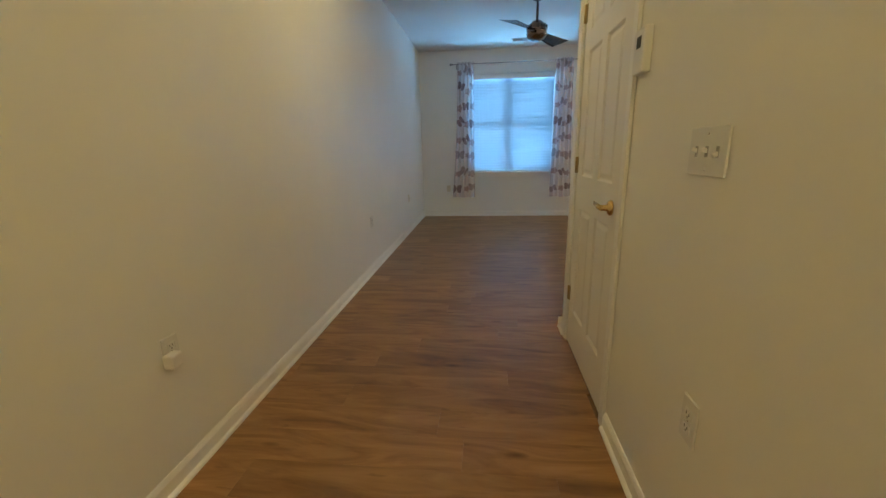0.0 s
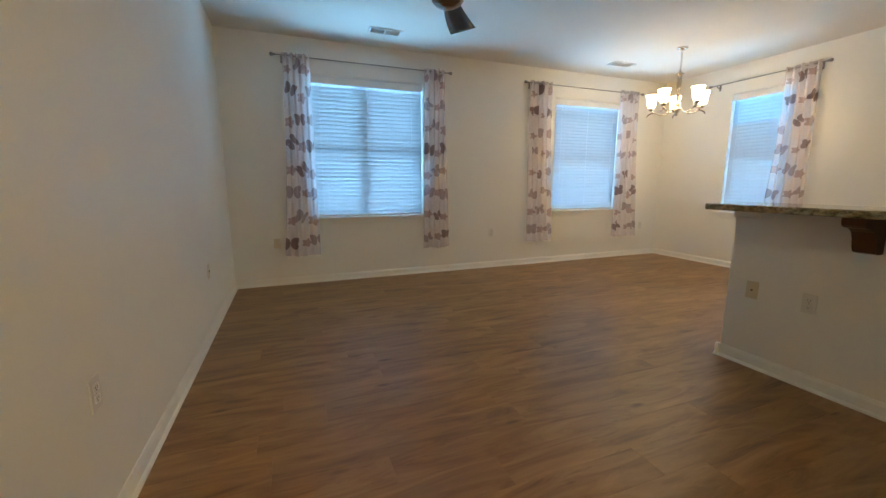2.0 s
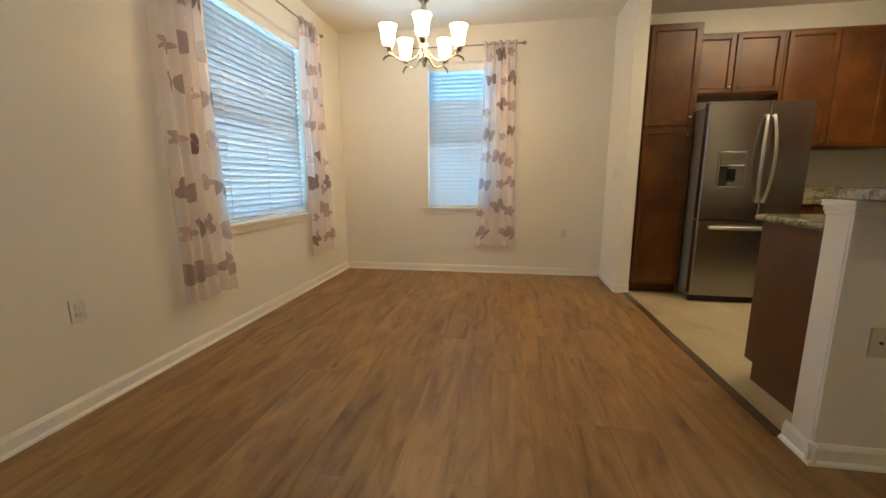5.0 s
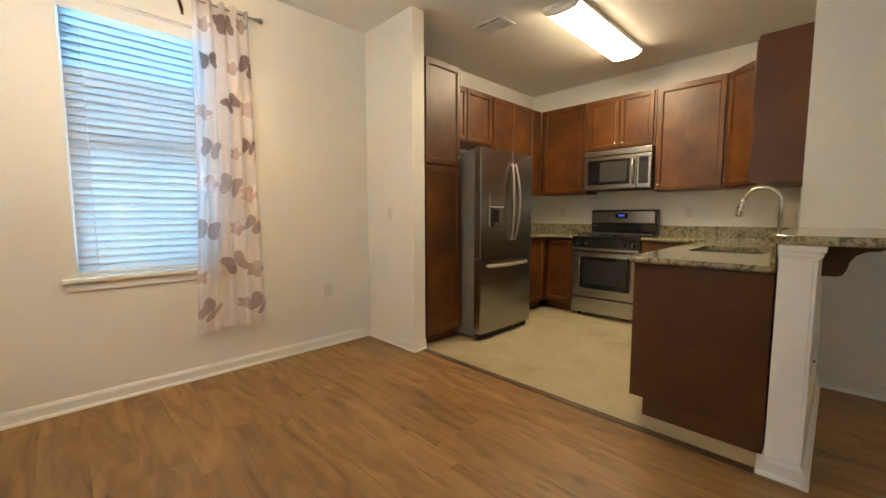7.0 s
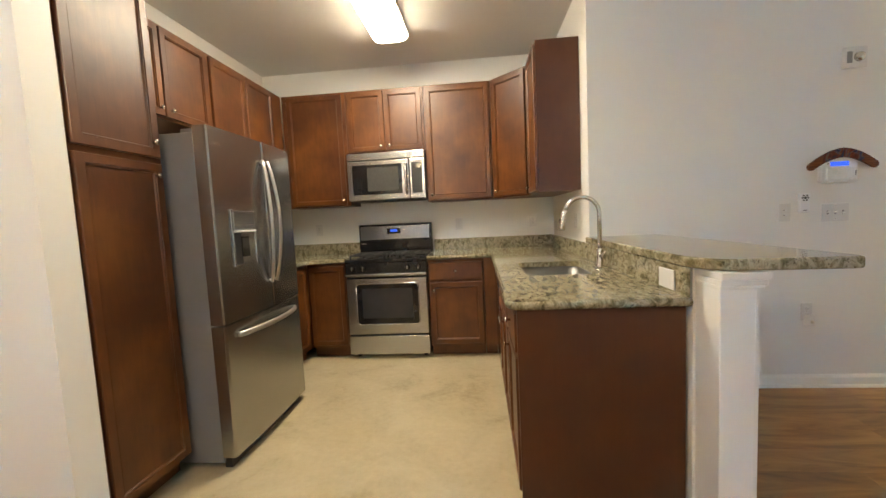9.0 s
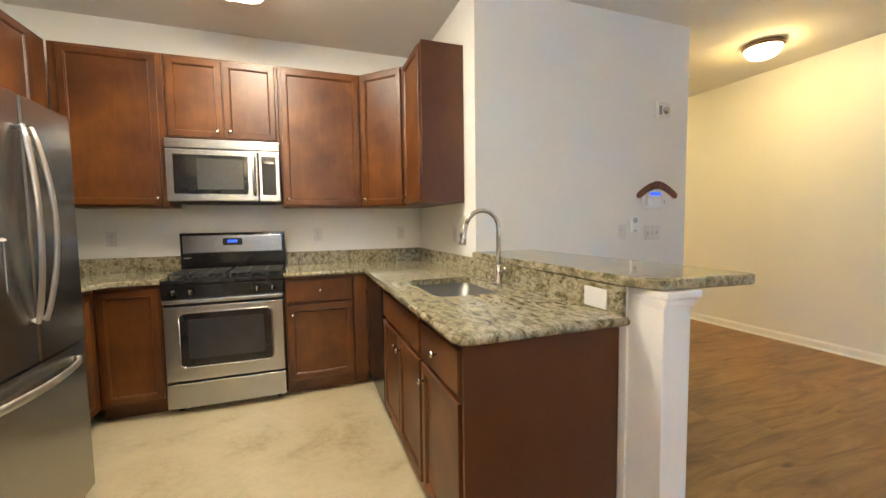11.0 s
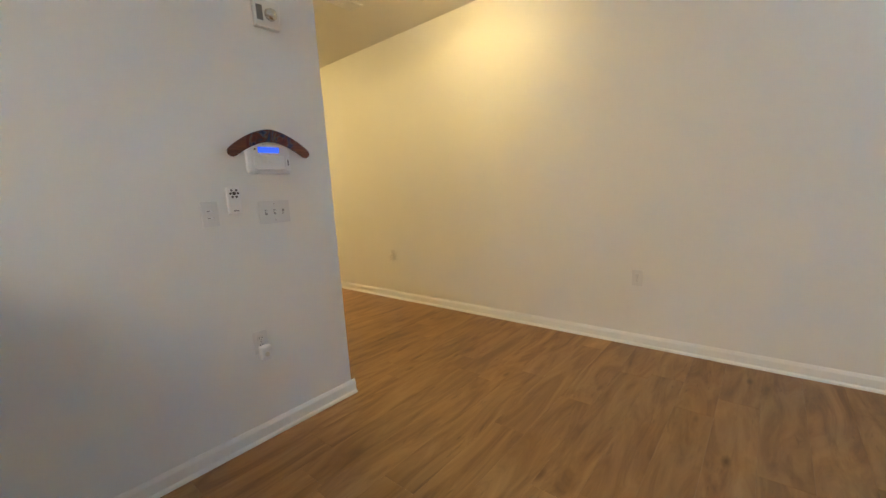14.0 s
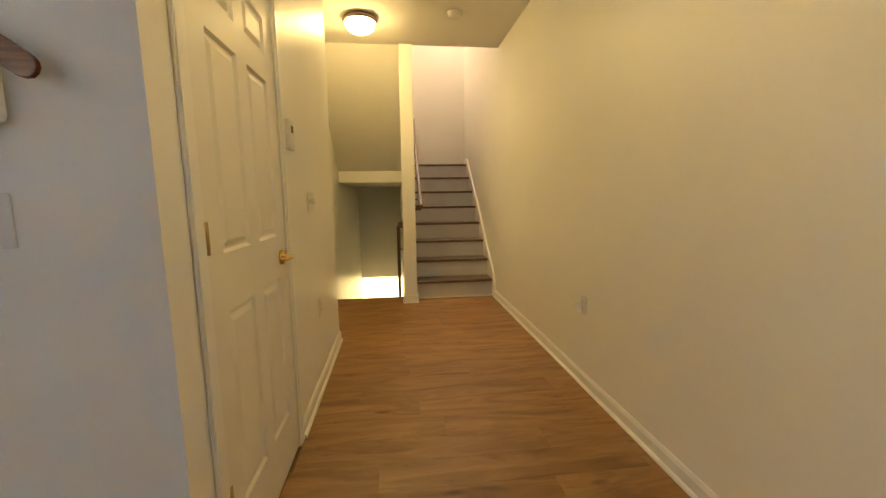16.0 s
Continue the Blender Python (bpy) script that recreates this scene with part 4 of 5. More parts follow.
part("rounded_edge", tubed([(3.912, 2.025, CT1 - 0.017), (CE + 0.01, 2.025, CT1 - 0.017)], 0.0165, 12), granite, counter)
part("backsplash", boxed(2.692, 3.910, SY + 0.001, SY + 0.021, CT1 - 0.001, 1.052, 0.003), granite, counter)
part("backsplash", boxed(2.671, 2.691, SY + 0.001, CN - 0.004, CT1 - 0.001, 1.048, 0.003), granite, counter)
counter2 = thing("countertop", (5.2, 2.0, CT0), "speckled green-brown granite worktop in the corner by refrigerator", "countertop")
part("slab", slab([(4.677, SY + 0.002), (EX - 0.002, SY + 0.002), (EX - 0.002, 2.80), (5.02, 2.80), (5.02, 2.22)] + [(5.00, 2.13), (4.95, 2.06), (4.86, 2.025)] + [(4.677, 2.025)], CT0, CT1, 0.006), granite, counter2)
part("backsplash", boxed(4.677, EX - 0.022, SY + 0.001, SY + 0.021, CT1 - 0.001, 1.052, 0.003), granite, counter2)
part("backsplash", boxed(EX - 0.021, EX - 0.001, SY + 0.001, 2.80, CT1 - 0.001, 1.052, 0.003), granite, counter2)

bar = solid("breakfast_bar", slab([(2.698, BY + 0.002), (2.698, 3.93), (2.694, 4.0), (2.675, 4.06), (2.635, 4.105), (2.59, 4.12), (2.26, 4.145), (2.232, 4.138), (2.22, 4.11), (2.22, BY + 0.002)], 1.050, 1.090, 0.008), granite, "polished granite breakfast bar top with overhang", "bar top")
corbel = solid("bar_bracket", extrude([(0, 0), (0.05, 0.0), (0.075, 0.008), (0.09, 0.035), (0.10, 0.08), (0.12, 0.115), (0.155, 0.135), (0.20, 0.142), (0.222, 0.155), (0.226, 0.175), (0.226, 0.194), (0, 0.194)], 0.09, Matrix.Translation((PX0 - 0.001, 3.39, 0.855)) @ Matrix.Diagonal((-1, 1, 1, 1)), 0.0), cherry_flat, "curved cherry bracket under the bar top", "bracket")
bmm = bmesh.new()
bmm.from_mesh(corbel.data)
bmesh.ops.recalc_face_normals(bmm, faces=bmm.faces[:])
bmm.to_mesh(corbel.data)

# ---- sink and tap ----
sink = thing("sink", (2.98, 3.06, 0.7), "undermounted stainless steel sink bowl", "sink")
bm = bmesh.new()
loops = []
for z, g in ((CT0 - 0.001, 0.012), (CT0 - 0.002, 0.002), (0.74, -0.006), (0.715, -0.035)):
    loops.append([bm.verts.new((x, y, z)) for x, y in sink_loop(g)])
for a, b in zip(loops, loops[1:]):
    for k in range(len(a)):
        j = (k + 1) % len(a)
        bm.faces.new((a[k], a[j], b[j], b[k])).smooth = True
bm.faces.new(loops[-1])
part("bowl", bm, sink_steel, sink)
part("drain", lathe([(0, 0.004), (0.03, 0.004), (0.042, 0.002), (0.045, 0.0)], (2.98, 3.06, 0.716), 20), nickel, sink)
tap = thing("kitchen_tap", (2.735, 3.12, CT1), "brushed nickel gooseneck tap with pull-down spray", "tap")
tx, ty = 2.735, 3.12
part("base", lathe([(0, 0), (0.028, 0), (0.028, 0.008), (0.02, 0.014), (0.019, 0.10), (0.016, 0.11), (0, 0.112)], (tx, ty, CT1), 20), nickel, tap)
R = 0.095
neck = [(tx, ty, CT1 + 0.1), (tx, ty, CT1 + 0.32)] + [(tx + R - R * math.cos(radians(a)), ty - 0.02 * a / 180, CT1 + 0.32 + R * math.sin(radians(a))) for a in range(15, 166, 15)]
part("neck", tubed(neck, 0.0125, 14), nickel, tap)
e1 = Vector(neck[-1])
part("spray_head", tubed([e1, e1 + Vector((0.012, 0, -0.03)), e1 + Vector((0.02, 0, -0.07)), e1 + Vector((0.026, 0, -0.11)), e1 + Vector((0.027, 0, -0.118))], [0.0135, 0.016, 0.017, 0.021, 0.017], 14), nickel, tap)
part("spray_button", boxed(e1.x + 0.030, e1.x + 0.040, e1.y - 0.005, e1.y + 0.005, e1.z - 0.09, e1.z - 0.05, 0.003), black_gloss, tap)
part("lever", tubed([(tx, ty + 0.018, CT1 + 0.065), (tx, ty + 0.045, CT1 + 0.075), (tx - 0.004, ty + 0.085, CT1 + 0.10)], [0.011, 0.009, 0.006], 10), nickel, tap)

# ---- refrigerator ----
FX, FN, FS, FH = 4.752, 3.63, 2.80, 1.785
fr = thing("refrigerator", (5.1, 3.2, 0), "stainless steel french-door refrigerator with ice dispenser", "refrigerator")
part("body", boxed(FX + 0.075, 5.60, FS + 0.005, FN - 0.005, 0.03, FH - 0.03, 0.006), fridge_grey, fr)
part("hinge_cover", boxed(FX + 0.03, FX + 0.16, FN - 0.12, FN - 0.03, FH - 0.03, FH - 0.005, 0.006), fridge_grey, fr)
part("hinge_cover", boxed(FX + 0.03, FX + 0.16, FS + 0.03, FS + 0.12, FH - 0.03, FH - 0.005, 0.006), fridge_grey, fr)
part("base_grille", boxed(FX + 0.04, FX + 0.08, FS + 0.02, FN - 0.02, 0.0, 0.06), black_iron, fr)
mid = (FN + FS) / 2 - 0.06


def strap(pts, wide, thick, across):
    """A flat bar through the points, wide along the given axis."""
    bm = bmesh.new()
    rings = []
    pts = [Vector(q) for q in pts]
    for i, q in enumerate(pts):
        d = (pts[min(i + 1, len(pts) - 1)] - pts[max(i - 1, 0)]).normalized()
        n = d.cross(across).normalized()
        rings.append([bm.verts.new(q + across * (wide * u) + n * (thick * v)) for u, v in ((-0.5, -0.2), (-0.35, -0.5), (0.35, -0.5), (0.5, -0.2), (0.5, 0.2), (0.35, 0.5), (-0.35, 0.5), (-0.5, 0.2))])
    for a, b in zip(rings, rings[1:]):
        for k in range(8):
            bm.faces.new((a[k], a[(k + 1) % 8], b[(k + 1) % 8], b[k])).smooth = True
    bm.faces.new(rings[0][::-1])
    bm.faces.new(rings[-1])
    bmesh.ops.recalc_face_normals(bm, faces=bm.faces[:])
    return bm


def bowed(y0, y1, z0, z1, bow):
    """A door skin that swells a little towards the room."""
    bm = bmesh.new()
    n = 10
    rows = []
    for i in range(n + 1):
        y = y0 + (y1 - y0) * (0 if i == 0 else 1 if i == n else 0.02 + 0.96 * (i - 1) / (n - 2))
        f = ((y - (FS + FN) / 2) / ((FN - FS) / 2)) ** 2
        x = FX - bow * (1 - f)
        edge = 0.006 if i in (0, n) else 0.0
        rows.append([bm.verts.new(p) for p in ((FX + 0.072, y, z0), (x + edge, y, z0), (x + edge, y, z1), (FX + 0.072, y, z1))])
    for i, (a, b) in enumerate(zip(rows, rows[1:])):
        for k in range(4):
            f = bm.faces.new((a[k], a[(k + 1) % 4], b[(k + 1) % 4], b[k]))
            f.smooth = k == 1 and 0 < i < n - 1
    for r_ in (rows[1], rows[-2]):
        bm.edges.get((r_[1], r_[2])).smooth = False
    bm.faces.new(rows[0])
    bm.faces.new(rows[-1][::-1])
    bmesh.ops.recalc_face_normals(bm, faces=bm.faces[:])
    return bm


def bowx(y):
    return FX - 0.010 * (1 - ((y - (FS + FN) / 2) / ((FN - FS) / 2)) ** 2)


dl_ = part("door", bowed(mid + 0.003, FN, 0.775, FH, 0.010), fridge_steel, fr)
dr_ = part("door", bowed(FS, mid - 0.003, 0.775, FH, 0.010), fridge_steel, fr)
fz = part("freezer_drawer", bowed(FS, FN, 0.065, 0.765, 0.010), fridge_steel, fr)
for dd, hy, sgn in ((dl_, mid + 0.026, 1), (dr_, mid - 0.026, -1)):
    pts = [(bowx(hy) - 0.002, hy, 0.945)]
    for k in range(17):
        f = math.sin(math.pi * k / 16)
        pts.append((bowx(hy) - 0.016 - 0.042 * f ** 0.8, hy + sgn * 0.024 * f, 0.93 + 0.74 * k / 16))
    pts.append((bowx(hy) - 0.002, hy, 1.655))
    part("handle", strap(pts, 0.026, 0.012, Vector((0, 1, 0))), handle_steel, dd, "curved flat steel handle")
pts = [(bowx(FS + 0.10) - 0.002, FS + 0.105, 0.70)] + [(bowx(FS + 0.10 + 0.63 * k / 16) - 0.014 - 0.04 * math.sin(math.pi * k / 16) ** 0.7, FS + 0.10 + 0.63 * k / 16, 0.70) for k in range(17)] + [(bowx(FS + 0.73) - 0.002, FS + 0.725, 0.70)]
part("handle", strap(pts, 0.030, 0.012, Vector((0, 0, 1))), handle_steel, fz, "curved flat steel handle")
dy0, dy1, dz0, dz1 = 3.29, 3.51, 1.06, 1.37
xd = bowx(3.5) - 0.008
disp = part("ice_dispenser", boxed(xd + 0.006, xd + 0.03, dy0, dy1, dz0, dz1, 0.004), recess_grey, dl_, "dark recess of the dispenser")
for y0, y1, z0, z1 in ((dy0 - 0.004, dy0 + 0.012, dz0, dz1), (dy1 - 0.012, dy1 + 0.004, dz0, dz1), (dy0 + 0.012, dy1 - 0.012, dz1 - 0.010, dz1 + 0.003), (dy0 + 0.012, dy1 - 0.012, dz0 - 0.003, dz0 + 0.012)):
    part("bezel", boxed(xd - 0.001, xd + 0.012, y0, y1, z0, z1, 0.004), fridge_steel, disp)
part("control_face", boxed(xd - 0.003, xd + 0.008, dy0 + 0.013, dy1 - 0.013, dz1 - 0.108, dz1 - 0.011, 0.003), fridge_steel, disp)
part("control_strip", boxed(xd - 0.005, xd - 0.002, dy0 + 0.02, dy1 - 0.02, dz1 - 0.088, dz1 - 0.082, 0.001), nickel, disp)
part("spout_lip", boxed(xd - 0.012, xd + 0.008, dy0 + 0.018, dy1 - 0.018, dz1 - 0.124, dz1 - 0.114, 0.003), plate_white, disp)
part("paddle", boxed(xd + 0.001, xd + 0.008, (dy0 + dy1) / 2 - 0.035, (dy0 + dy1) / 2 + 0.035, dz0 + 0.05, dz1 - 0.15, 0.004), black_gloss, disp)
part("badge", boxed(bowx(3.56) - 0.001, bowx(3.56) + 0.004, 3.52, 3.58, FH - 0.09, FH - 0.075, 0.001), nickel, dl_)

# ---- range ----
RX0, RX1, RF = 3.917, 4.672, 2.035
rg = thing("range", (4.294, 1.75, 0), "stainless steel gas range with black cooktop", "range")
part("body", boxed(RX0, RX1, SY + 0.03, RF - 0.04, 0.04, 0.895, 0.003), black_iron, rg)
for fx in (RX0 + 0.06, RX1 - 0.06):
    part("foot", lathe([(0, 0), (0.02, 0), (0.02, 0.04), (0, 0.041)], (fx, RF - 0.1, 0), 12), black_iron, rg)
part("cooktop", boxed(RX0 - 0.003, RX1 + 0.003, SY + 0.06, RF - 0.005, 0.893, 0.925, 0.008), black_gloss, rg)
cp = part("knob_panel", boxed(RX0, RX1, RF - 0.04, RF, 0.80, 0.892, 0.006), black_gloss, rg)
for kx in (4.60, 4.50, 4.09, 3.99):
    part("knob", lathe([(0, 0), (0.024, 0), (0.022, 0.02), (0.018, 0.028), (0, 0.03)], (kx, RF, 0.845), 18, Matrix.Rotation(radians(-90), 4, "X")), black_gloss, cp)
    part("pointer", boxed(kx - 0.003, kx + 0.003, RF + 0.028, RF + 0.031, 0.83, 0.86), nickel, cp)
od = part("oven_door", boxed(RX0 + 0.003, RX1 - 0.003, RF - 0.04, RF + 0.012, 0.235, 0.752, 0.008), steel, rg)
wx0, wx1, wz0, wz1 = RX0 + 0.088, RX1 - 0.100, 0.330, 0.700


def rounded(x0, x1, z0, z1, r, n=5):
    cs = ((x1 - r, z1 - r, 0), (x0 + r, z1 - r, 90), (x0 + r, z0 + r, 180), (x1 - r, z0 + r, 270))
    return [(cx_ + r * math.cos(radians(a_ + 90 * i / n)), cz_ + r * math.sin(radians(a_ + 90 * i / n))) for cx_, cz_, a_ in cs for i in range(n + 1)]


part("window_surround", extrude(rounded(wx0, wx1, wz0, wz1, 0.03), 0.006, Matrix.Translation((0, RF + 0.009, 0))), black_gloss, od, "black enamel surround")
part("oven_window", extrude(rounded(wx0 + 0.05, wx1 - 0.05, wz0 + 0.055, wz1 - 0.04, 0.012), 0.004, Matrix.Translation((0, RF + 0.013, 0))), oven_glass, od, "dark oven glass")
rim_pts = [(x, RF + 0.012, z) for x, z in rounded(wx0 - 0.004, wx1 + 0.004, wz0 - 0.004, wz1 + 0.004, 0.034)]
part("window_trim", tubed(rim_pts + rim_pts[:1], 0.006, 8), steel, od)
part("handle", boxed(RX0 + 0.002, RX1 - 0.002, RF - 0.01, RF + 0.026, 0.768, 0.799, 0.010), steel, od)
part("drawer", boxed(RX0 + 0.003, RX1 - 0.003, RF - 0.04, RF + 0.008, 0.045, 0.22, 0.006), steel, rg)
bg = part("backguard", boxed(RX0, RX1, SY + 0.035, 1.545, 0.925, 1.235, 0.008), black_gloss, rg)
part("control_face", boxed(RX0 + 0.02, RX1 - 0.02, 1.544, 1.552, 1.075, 1.215, 0.006), steel, bg)
part("display", boxed(4.235, 4.375, 1.551, 1.556, 1.135, 1.19, 0.004), black_gloss, bg)
part("clock", boxed(4.27, 4.34, 1.5555, 1.5575, 1.155, 1.178), screen_blue, bg, "lit blue clock")
for bx_ in (4.18, 4.205, 4.40, 4.425):
    part("button", boxed(bx_ - 0.008, bx_ + 0.008, 1.551, 1.5545, 1.135, 1.15, 0.002), nickel, bg)
part("spoon_rest_badge", boxed(4.60, 4.65, 1.545, 1.549, 1.035, 1.045, 0.001), nickel, bg)
for gx in (4.105, 4.484):
    grate = bmesh.new()
    for gy in (1.60, 1.705, 1.81, 1.915):
        box(grate, gx - 0.175, gx + 0.175, gy - 0.006, gy + 0.006, 0.945, 0.96, 0.002)
    for gxx in (gx - 0.17, gx - 0.06, gx + 0.06, gx + 0.17):
        box(grate, gxx - 0.006, gxx + 0.006, 1.595, 1.92, 0.94, 0.957, 0.002)
        for gy in (1.60, 1.915):
            box(grate, gxx - 0.007, gxx + 0.007, gy - 0.007, gy + 0.007, 0.924, 0.945)
    part("grate", grate, black_iron, rg)
    for gy in (1.65, 1.86):
        part("burner", lathe([(0, 0), (0.045, 0), (0.045, 0.008), (0.03, 0.012), (0.03, 0.018), (0, 0.019)], (gx, gy, 0.924), 20), black_iron, rg)

# ---- microwave ----
MZ0, MZ1, MF = 1.458, 1.918, 1.80
mw = thing("microwave", (4.294, 1.6, MZ0), "stainless steel over-range microwave with dark window", "microwave")
part("case", boxed(RX0 + 0.002, RX1 - 0.002, SY + 0.002, MF - 0.03, MZ0 + 0.01, MZ1 - 0.001, 0.003), black_iron, mw)
part("vent_strip", boxed(RX0 + 0.002, RX1 - 0.002, MF - 0.03, MF + 0.002, MZ1 - 0.07, MZ1 - 0.001, 0.006), steel, mw)
md = part("door", boxed(4.072, RX1 - 0.002, MF - 0.03, MF + 0.006, MZ0 + 0.012, MZ1 - 0.075, 0.008), steel, mw)
part("window", boxed(4.14, RX1 - 0.055, MF + 0.004, MF + 0.009, MZ0 + 0.065, MZ1 - 0.115, 0.006), black_gloss, md, "dark glass window")
part("inner_screen", boxed(4.17, RX1 - 0.20, MF + 0.0085, MF + 0.011, MZ0 + 0.095, MZ1 - 0.14, 0.004), screen_mesh, md)
part("handle", tubed([(4.098, MF + 0.005, MZ0 + 0.06), (4.098, MF + 0.04, MZ0 + 0.09), (4.098, MF + 0.046, MZ0 + 0.2), (4.098, MF + 0.04, MZ0 + 0.31), (4.098, MF + 0.005, MZ0 + 0.34)], 0.011, 10), steel, md)
mc = part("control_panel", boxed(RX0 + 0.002, 4.068, MF - 0.03, MF + 0.006, MZ0 + 0.012, MZ1 - 0.075, 0.006), steel, mw)
part("keypad", boxed(RX0 + 0.03, 4.045, MF + 0.004, MF + 0.009, MZ0 + 0.06, MZ1 - 0.11, 0.005), recess_grey, mc)
part("display", boxed(RX0 + 0.045, 4.03, MF + 0.0085, MF + 0.0105, MZ1 - 0.165, MZ1 - 0.125, 0.001), oven_glass, mc)
part("grease_filter", boxed(RX0 + 0.05, RX1 - 0.05, SY + 0.08, MF - 0.06, MZ0, MZ0 + 0.011), black_iron, mw)

# ---- lamps ----
def bowl_lamp(x, y, z, lit=bowl_glow):
    t = thing("ceiling_lamp", (x, y, z), "flush ceiling lamp with bronze rim and lit glass bowl", "ceiling lamp", "hall ceiling lamps")
    part("rim", lathe([(0, 0), (0.145, 0), (0.155, -0.012), (0.158, -0.03), (0.148, -0.045), (0.138, -0.047), (0.132, -0.02), (0, -0.02)], (x, y, z), 36), bronze, t, "bronze metal rim")
    part("bowl", lathe([(0.137, -0.04), (0.134, -0.06), (0.12, -0.09), (0.095, -0.112), (0.06, -0.127), (0.02, -0.134), (0, -0.135)], (x, y, z), 36), lit, t, "lit frosted glass bowl")
    part("finial", lathe([(0, -0.151), (0.008, -0.147), (0.006, -0.139), (0.012, -0.134), (0, -0.132)], (x, y, z), 12), bronze, t)


bowl_lamp(-0.17, 2.67, CZ, living_glow)
bowl_lamp(0.50, -0.26, CZ)
bowl_lamp(-0.45, -2.6, 5.2, upper_glow)
lamp_area("foyer_daylight", look((0.6, -6.0, -1.0), (0.55, -6.9, -1.7)), 0.5, 0.5, 50, (1.0, 0.78, 0.36))

ch = thing("chandelier", (4.275, 6.05, CZ), "brushed nickel five-arm chandelier with lit glass shades", "chandelier")
cx, cy = 4.275, 6.05
part("canopy", lathe([(0, 0), (0.062, 0), (0.06, -0.012), (0.03, -0.028), (0.01, -0.034), (0, -0.035)], (cx, cy, CZ), 24), nickel, ch)
z, k = CZ - 0.03, 0
HANG = -0.065
while z > 2.66 + HANG:
    ring = [(cx + (0.011 * math.cos(a) if k % 2 else 0), cy + (0 if k % 2 else 0.011 * math.cos(a)), z - 0.018 + 0.02 * math.sin(a)) for a in (2 * math.pi * i / 10 for i in range(11))]
    part("chain_link", tubed(ring, 0.0028, 6), nickel, ch)
    z -= 0.03
    k += 1
part("stem", lathe([(0, 2.66), (0.012, 2.655), (0.02, 2.63), (0.045, 2.615), (0.02, 2.60), (0.022, 2.56), (0.03, 2.5), (0.022, 2.42), (0.016, 2.33), (0.03, 2.30), (0.035, 2.27), (0.022, 2.235), (0.035, 2.20), (0.03, 2.16), (0.015, 2.14), (0.02, 2.125), (0, 2.11)], (cx, cy, HANG), 20), nickel, ch)
for a5 in range(5):
    an = radians(72 * a5 + 45)
    dx, dy = math.cos(an), math.sin(an)
    P = lambda r, zz: (cx + r * dx, cy + r * dy, zz + HANG)
    arm = part("arm", tubed([P(0.018, 2.30), P(0.035, 2.23), P(0.075, 2.175), P(0.135, 2.145), P(0.195, 2.15), P(0.25, 2.175), P(0.29, 2.205), P(0.295, 2.215)], 0.0075, 8), nickel, ch)
    part("tail", tubed([P(0.25, 2.175), P(0.29, 2.178), P(0.325, 2.160), P(0.340, 2.135)], [0.006, 0.0075, 0.008, 0.005], 8), bronze, arm, "dark pointed arm tail")
    part("cup", lathe([(0, 2.205), (0.02, 2.207), (0.032, 2.225), (0.034, 2.245), (0.03, 2.247), (0, 2.245)], (cx + 0.295 * dx, cy + 0.295 * dy, HANG), 16), nickel, arm)
    part("shade", lathe([(0.026, 2.247), (0.045, 2.262), (0.052, 2.30), (0.055, 2.345), (0.066, 2.385), (0.072, 2.398)], (cx + 0.295 * dx, cy + 0.295 * dy, HANG), 24), shade_glow, arm, "lit white glass shade")
    part("shade_lining", lathe([(0.071, 2.398), (0.064, 2.385), (0.052, 2.345), (0.048, 2.30), (0.03, 2.268), (0, 2.262)], (cx + 0.295 * dx, cy + 0.295 * dy, HANG), 24), inner_glow, arm)

fl = thing("ceiling_light", (4.11, 2.77, CZ), "long fluorescent ceiling light with glowing wrap diffuser", "ceiling light")
part("housing", boxed(3.958, 4.262, 2.09, 3.45, CZ - 0.046, CZ - 0.001, 0.010), trim_paint, fl)
prof = [(-0.146, -0.042), (-0.148, -0.048), (-0.118, -0.078), (-0.07, -0.09), (0.07, -0.09), (0.118, -0.078), (0.148, -0.048), (0.146, -0.042)]
bm = extrude(prof, 1.30, Matrix.Translation((4.11, 2.12, CZ)))
part("diffuser", bm, tube_glow, fl, "glowing acrylic diffuser")
for y in (2.095, 3.42):
    part("end_cap", extrude([(1.03 * a, b) for a, b in prof], 0.025, Matrix.Translation((4.11, y, CZ - 0.001))), plate_white, fl)

# ---- ceiling fan ----
fn = thing("ceiling_fan", (0.77, 5.025, CZ), "bronze two-blade ceiling fan, blades at rest", "ceiling fan")
fx, fy, drop = 0.77, 5.025, -0.05
part("canopy", lathe([(0, 0), (0.068, 0), (0.066, -0.03), (0.045, -0.06), (0.02, -0.07), (0, -0.07)], (fx, fy, CZ), 24), dark_bronze, fn)
part("downrod", tubed([(fx, fy, CZ - 0.06), (fx, fy, 2.63 + drop)], 0.013, 12), dark_bronze, fn)
part("motor_housing", lathe([(0, 2.645), (0.03, 2.64), (0.055, 2.625), (0.095, 2.59), (0.112, 2.55), (0.115, 2.53), (0.1, 2.515), (0.115, 2.505), (0.108, 2.475), (0.085, 2.45), (0.05, 2.435), (0, 2.43)], (fx, fy, drop), 32), bronze, fn, "polished bronze motor housing")
for k in range(16):
    part("cooling_rib", boxed(0.088, 0.116, -0.004, 0.004, 2.545, 2.585, 0.001, pose(fx, fy, drop, 0, 0, 22.5 * k)), dark_bronze, fn)
part("lower_cap", lathe([(0, 2.425), (0.03, 2.427), (0.055, 2.434), (0.06, 2.44)], (fx, fy, drop), 24), bronze, fn)
